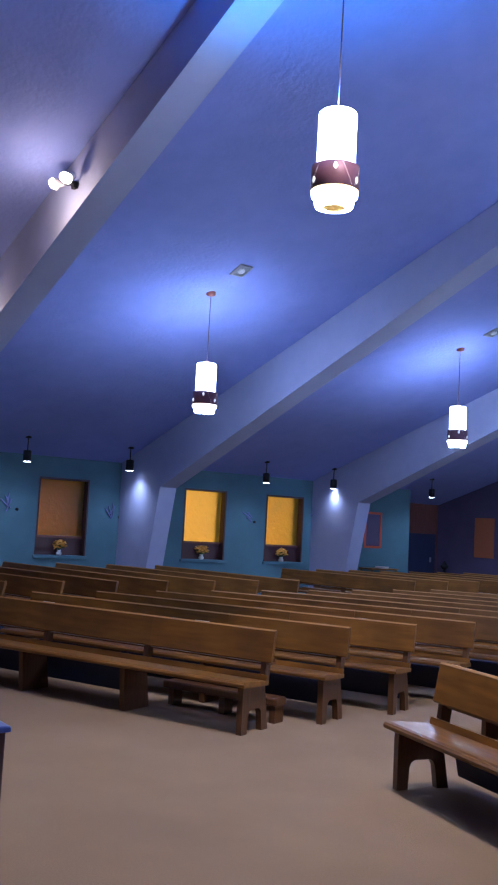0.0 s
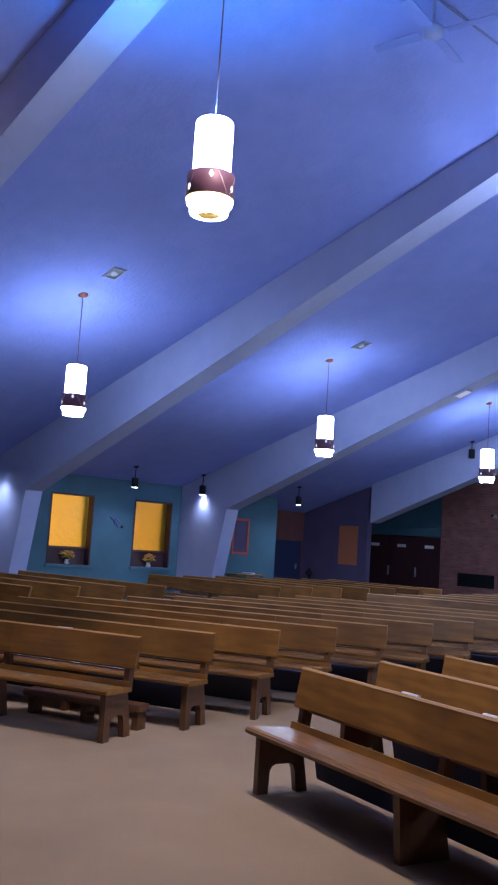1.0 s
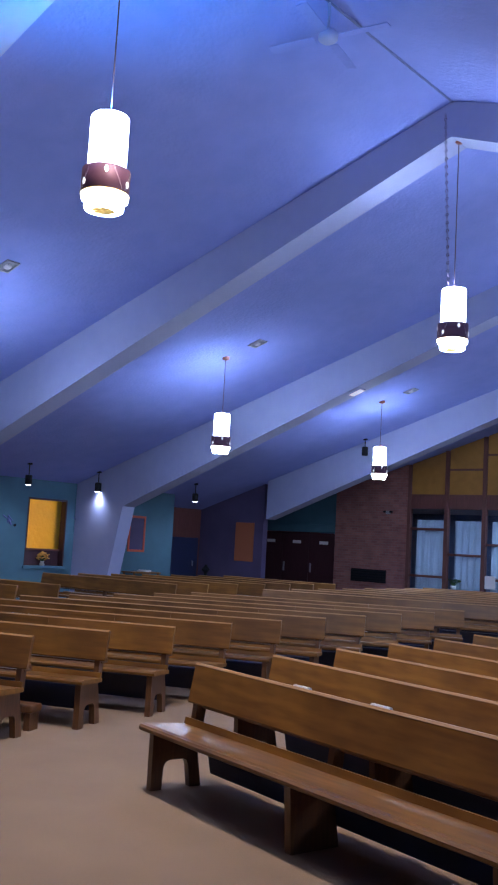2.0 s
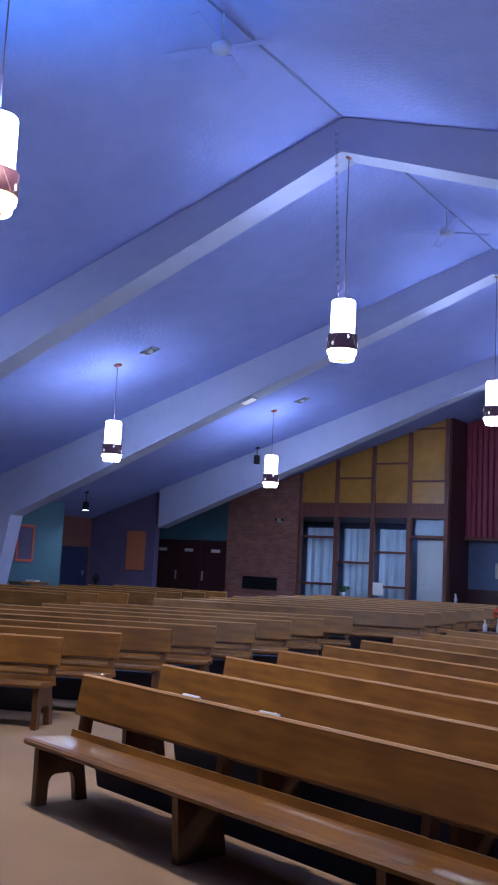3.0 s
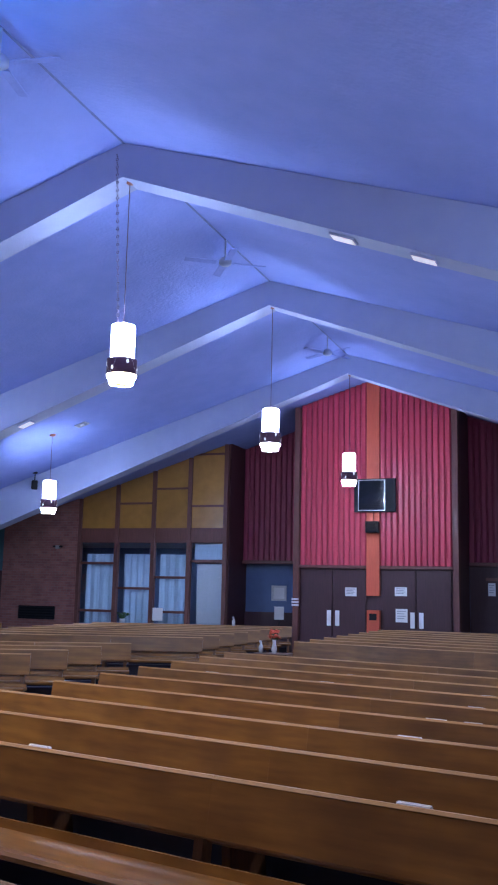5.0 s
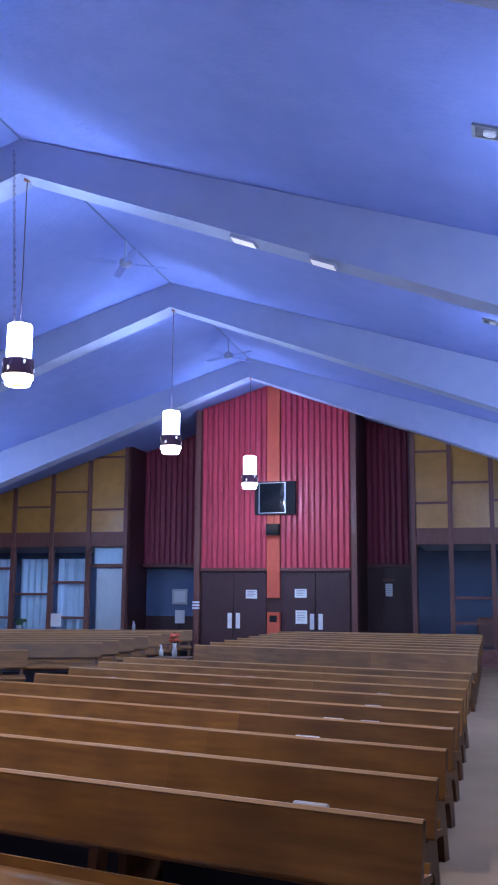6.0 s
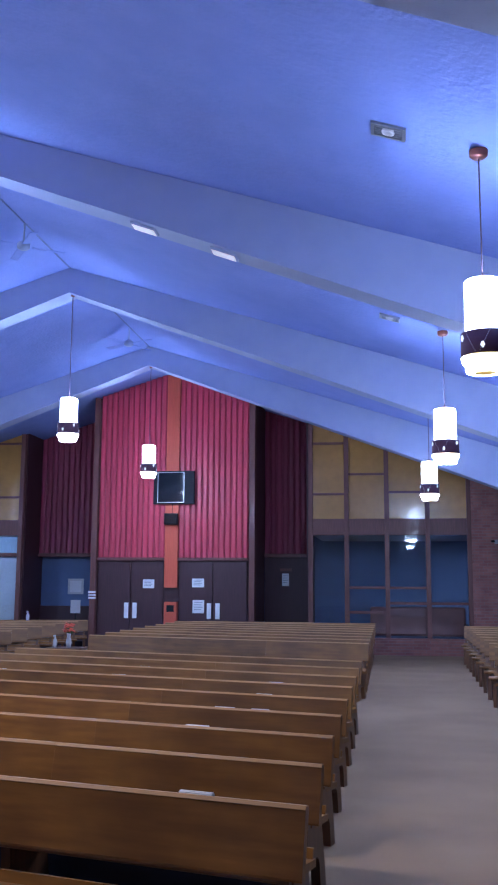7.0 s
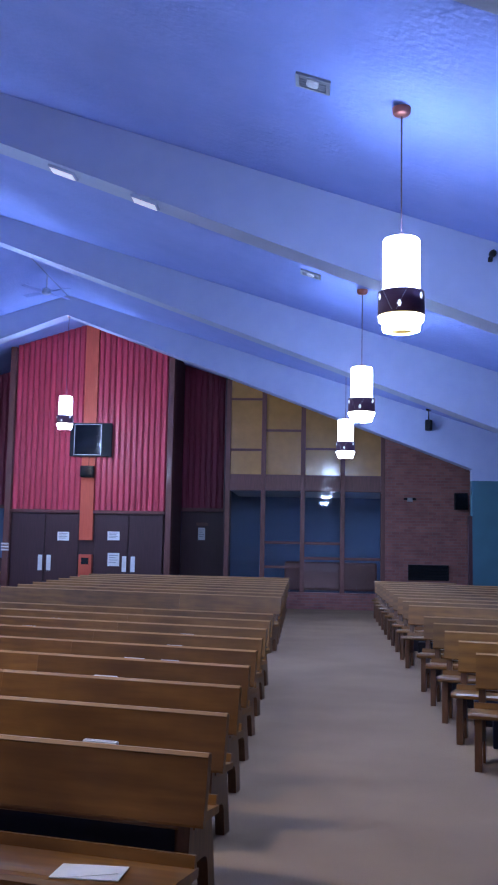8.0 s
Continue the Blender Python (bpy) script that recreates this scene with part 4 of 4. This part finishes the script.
def bouquet(x, y, z, size, petal, n, label, vase=True):
    p = thing("flower_vase" if vase else "flower_pot", pose(x, y, z), label, "flowers", "flower arrangements")
    h = size * (1.9 if vase else 0.7)
    part("vase", lathe(bmesh.new(), [(0.0, 0.0), (size * 0.30, 0.0), (size * 0.40, h * 0.35), (size * 0.22, h * 0.75), (size * 0.30, h), (size * 0.26, h), (size * 0.18, h * 0.75)], 18), CERAMIC, p, smooth=True)
    random.seed(n + int(10 * y))
    bm, bl = bmesh.new(), bmesh.new()
    for k in range(n):
        a, e = random.uniform(0, 6.28), random.uniform(-0.5, 1.5)
        r = size * 0.85 * random.uniform(0.6, 1.0)
        c = Vector((r * math.cos(a) * math.cos(e), r * math.sin(a) * math.cos(e), h + size * 0.55 + r * math.sin(e) * 0.9))
        for j in range(5):
            t = 6.28 * j / 5 + a
            m = Matrix.Translation(c) @ pose(0, 0, 0, random.uniform(-40, 40), random.uniform(-40, 40), math.degrees(t)) @ Matrix.Diagonal((0.24 * size, 0.15 * size, 0.06 * size, 1))
            bmesh.ops.create_icosphere(bm, subdivisions=1, radius=1.0, matrix=m @ Matrix.Translation((0.7, 0, 0)))
        rod(bl, (0, 0, h * 0.8), c, 0.004, 5)
        m = Matrix.Translation(c * 0.85 + Vector((0, 0, h * 0.1))) @ pose(0, 0, 0, random.uniform(20, 70), 0, random.uniform(0, 360)) @ Matrix.Diagonal((0.12 * size, 0.30 * size, 0.02 * size, 1))
        bmesh.ops.create_icosphere(bl, subdivisions=1, radius=1.0, matrix=m)
    part("blooms", bm, petal, p)
    part("leaves", bl, LEAF, p)
    return p


for a, b in WINDOWS:
    bouquet(XL - 0.06, (a + b) / 2 + 0.0, WZ0 + 0.02, 0.165, YPETAL, 30, "yellow flowers in a small pot on the window sill", vase=False)

tb = thing("side_table", pose(-3.05, 18.45, 0), "small dark table in the centre aisle", "table")
part("top", box(bmesh.new(), -0.35, 0.35, -0.25, 0.25, 0.52, 0.555, 0.008), OAK_DARK, tb)
for dx in (-0.3, 0.26):
    for dy in (-0.2, 0.16):
        part("leg", box(bmesh.new(), dx, dx + 0.04, dy, dy + 0.04, 0, 0.52), OAK_DARK, tb)
bouquet(-3.02, 18.42, 0.555, 0.135, PETAL, 26, "red and orange flowers in a pale vase")
for x, y, z in ((-3.27, 18.38, 0.555), (-5.9, 23.62, 0.842)):
    p = thing("bottle", pose(x, y, z), "small white pump bottle", "bottle", "pump bottles")
    part("body", lathe(bmesh.new(), [(0.0, 0.0), (0.04, 0.0), (0.042, 0.12), (0.018, 0.16), (0.015, 0.19), (0.0, 0.19)], 14), CERAMIC, p, smooth=True)
    part("pump", box(bmesh.new(), -0.035, 0.012, -0.01, 0.01, 0.19, 0.225, 0.004), CERAMIC, p)

sd = thing("side_table", pose(-15.9, 18.9, 0), "low wooden table with papers by the teal wall", "table")
part("top", box(bmesh.new(), -0.25, 0.25, -0.5, 0.5, 0.76, 0.80, 0.008), OAK, sd)
for dx in (-0.22, 0.18):
    for dy in (-0.46, 0.42):
        part("leg", box(bmesh.new(), dx, dx + 0.04, dy, dy + 0.04, 0, 0.76), OAK_DARK, sd)
p = thing("paper_stack", pose(-15.85, 18.95, 0.80), "loose stack of white papers", "papers")
for k in range(4):
    part("sheet", box(bmesh.new(), -0.15, 0.15, -0.11, 0.11, 0.012 * k, 0.012 * k + 0.011, 0, pose(0.01 * k, 0, 0, 0, 0, 9 * k)), PAPER, p)
ft = thing("font", pose(-16.5, 22.1, 0), "small dark pedestal with a bowl by the alcove wall", "font")
part("column", lathe(bmesh.new(), [(0.0, 0.0), (0.14, 0.0), (0.12, 0.05), (0.05, 0.12), (0.045, 0.78), (0.0, 0.78)], 16), BLACK, ft, smooth=True)
part("bowl", lathe(bmesh.new(), [(0.0, 0.78), (0.06, 0.78), (0.13, 0.88), (0.12, 0.89), (0.0, 0.82)], 16), BLACK, ft, smooth=True)
part("lid", lathe(bmesh.new(), [(0.12, 0.89), (0.06, 0.95), (0.02, 1.02), (0.0, 1.02)], 16), BLACK, ft, smooth=True)

# dark cabinet at the altar end
cb = thing("cabinet", pose(-1.46, 2.94, 0), "dark wooden cabinet with a blue cloth top", "cabinet")
part("body", box(bmesh.new(), -0.75, -0.02, -0.65, -0.02, 0.0, 0.685, 0.006), DOORWOOD, cb)
part("top", box(bmesh.new(), -0.78, 0.0, -0.68, 0.0, 0.685, 0.715, 0.01), BLUECLOTH, cb, "blue cloth-covered top")


# ---- books and papers on the pews ----
def hymnal(x, y, yaw, mat, w=0.15, rise=0.02):
    """A book that stands in the rack and shows over the top of the backrest."""
    p = thing("hymnal", pose(x, y, 0.548, -8, 0, yaw), "hymn book standing in the pew rack", "book", "hymn books")
    h = 0.298 + rise
    part("cover", box(bmesh.new(), -w / 2, w / 2, 0.045, 0.070, 0.0, h, 0.003), mat, p)
    part("pages", box(bmesh.new(), -w / 2 + 0.006, w / 2 - 0.004, 0.049, 0.066, h - 0.002, h + 0.004), PAPER, p)
    return p


BOOKS = ((1.71, 7.93, -12, PAPER), (1.88, 8.60, -11, BLUEBOOK), (1.86, 9.63, -11, BLUEBOOK), (1.70, 6.97, -12, PAPER), (2.09, 5.20, -13, PAPER), (-1.14, 10.45, -10, PAPER),
         (0.25, 10.12, -10, PAPER), (0.26, 11.02, -9, BLUEBOOK), (0.25, 12.0, -9, PAPER), (-0.78, 5.95, -13, PAPER), (-0.09, 5.80, -13, PAPER), (1.98, 7.88, -12, BLUEBOOK),
         (-4.45, 5.70, 16, PAPER), (-6.25, 5.12, 16, PAPER), (-5.53, 7.25, 15, PAPER), (-5.36, 7.30, 15, BLUEBOOK), (-4.4, 7.63, 15, BLUEBOOK), (-7.2, 9.4, 14, PAPER),
         (-7.25, 10.2, 14, PAPER), (-6.26, 12.75, 12, PAPER), (1.05, 13.1, -8, PAPER), (-0.6, 14.0, -8, BLUEBOOK), (1.6, 15.0, -7, PAPER), (0.1, 16.9, -6, PAPER), (-6.9, 14.6, 9, PAPER))


def on_pew(x, y):
    """The nearest backrest line at x, so that a book sits in a real rack."""
    rows = MIDDLE if x > -3 else ACROSS
    best = min(rows, key=lambda r: abs(r[0][1] + (r[1][1] - r[0][1]) * (x - r[0][0]) / (r[1][0] - r[0][0]) - y))
    (ax, ay), (bx, by) = best
    return ay + (by - ay) * (x - ax) / (bx - ax), math.degrees(math.atan2(by - ay, bx - ax))


for x, y, yaw, mat in BOOKS:
    y2, yaw2 = on_pew(x, y)
    hymnal(x, y2, yaw2, mat, 0.16 if mat is PAPER else 0.14, -0.009)
pp = thing("paper_sheet", pose(2.18, 4.93, 0.430, 0, 0, -2), "white printed sheet lying on the front pew seat", "paper")
part("page", box(bmesh.new(), -0.13, 0.13, -0.095, 0.095, 0.004, 0.008, 0, pose(0, 0, 0, -4, 0, 0)), PAPER, pp)
part("fold", box(bmesh.new(), -0.12, 0.10, -0.06, 0.02, 0.0085, 0.0105, 0, pose(0, 0, 0, -4, 0, 20)), PAPER, pp)
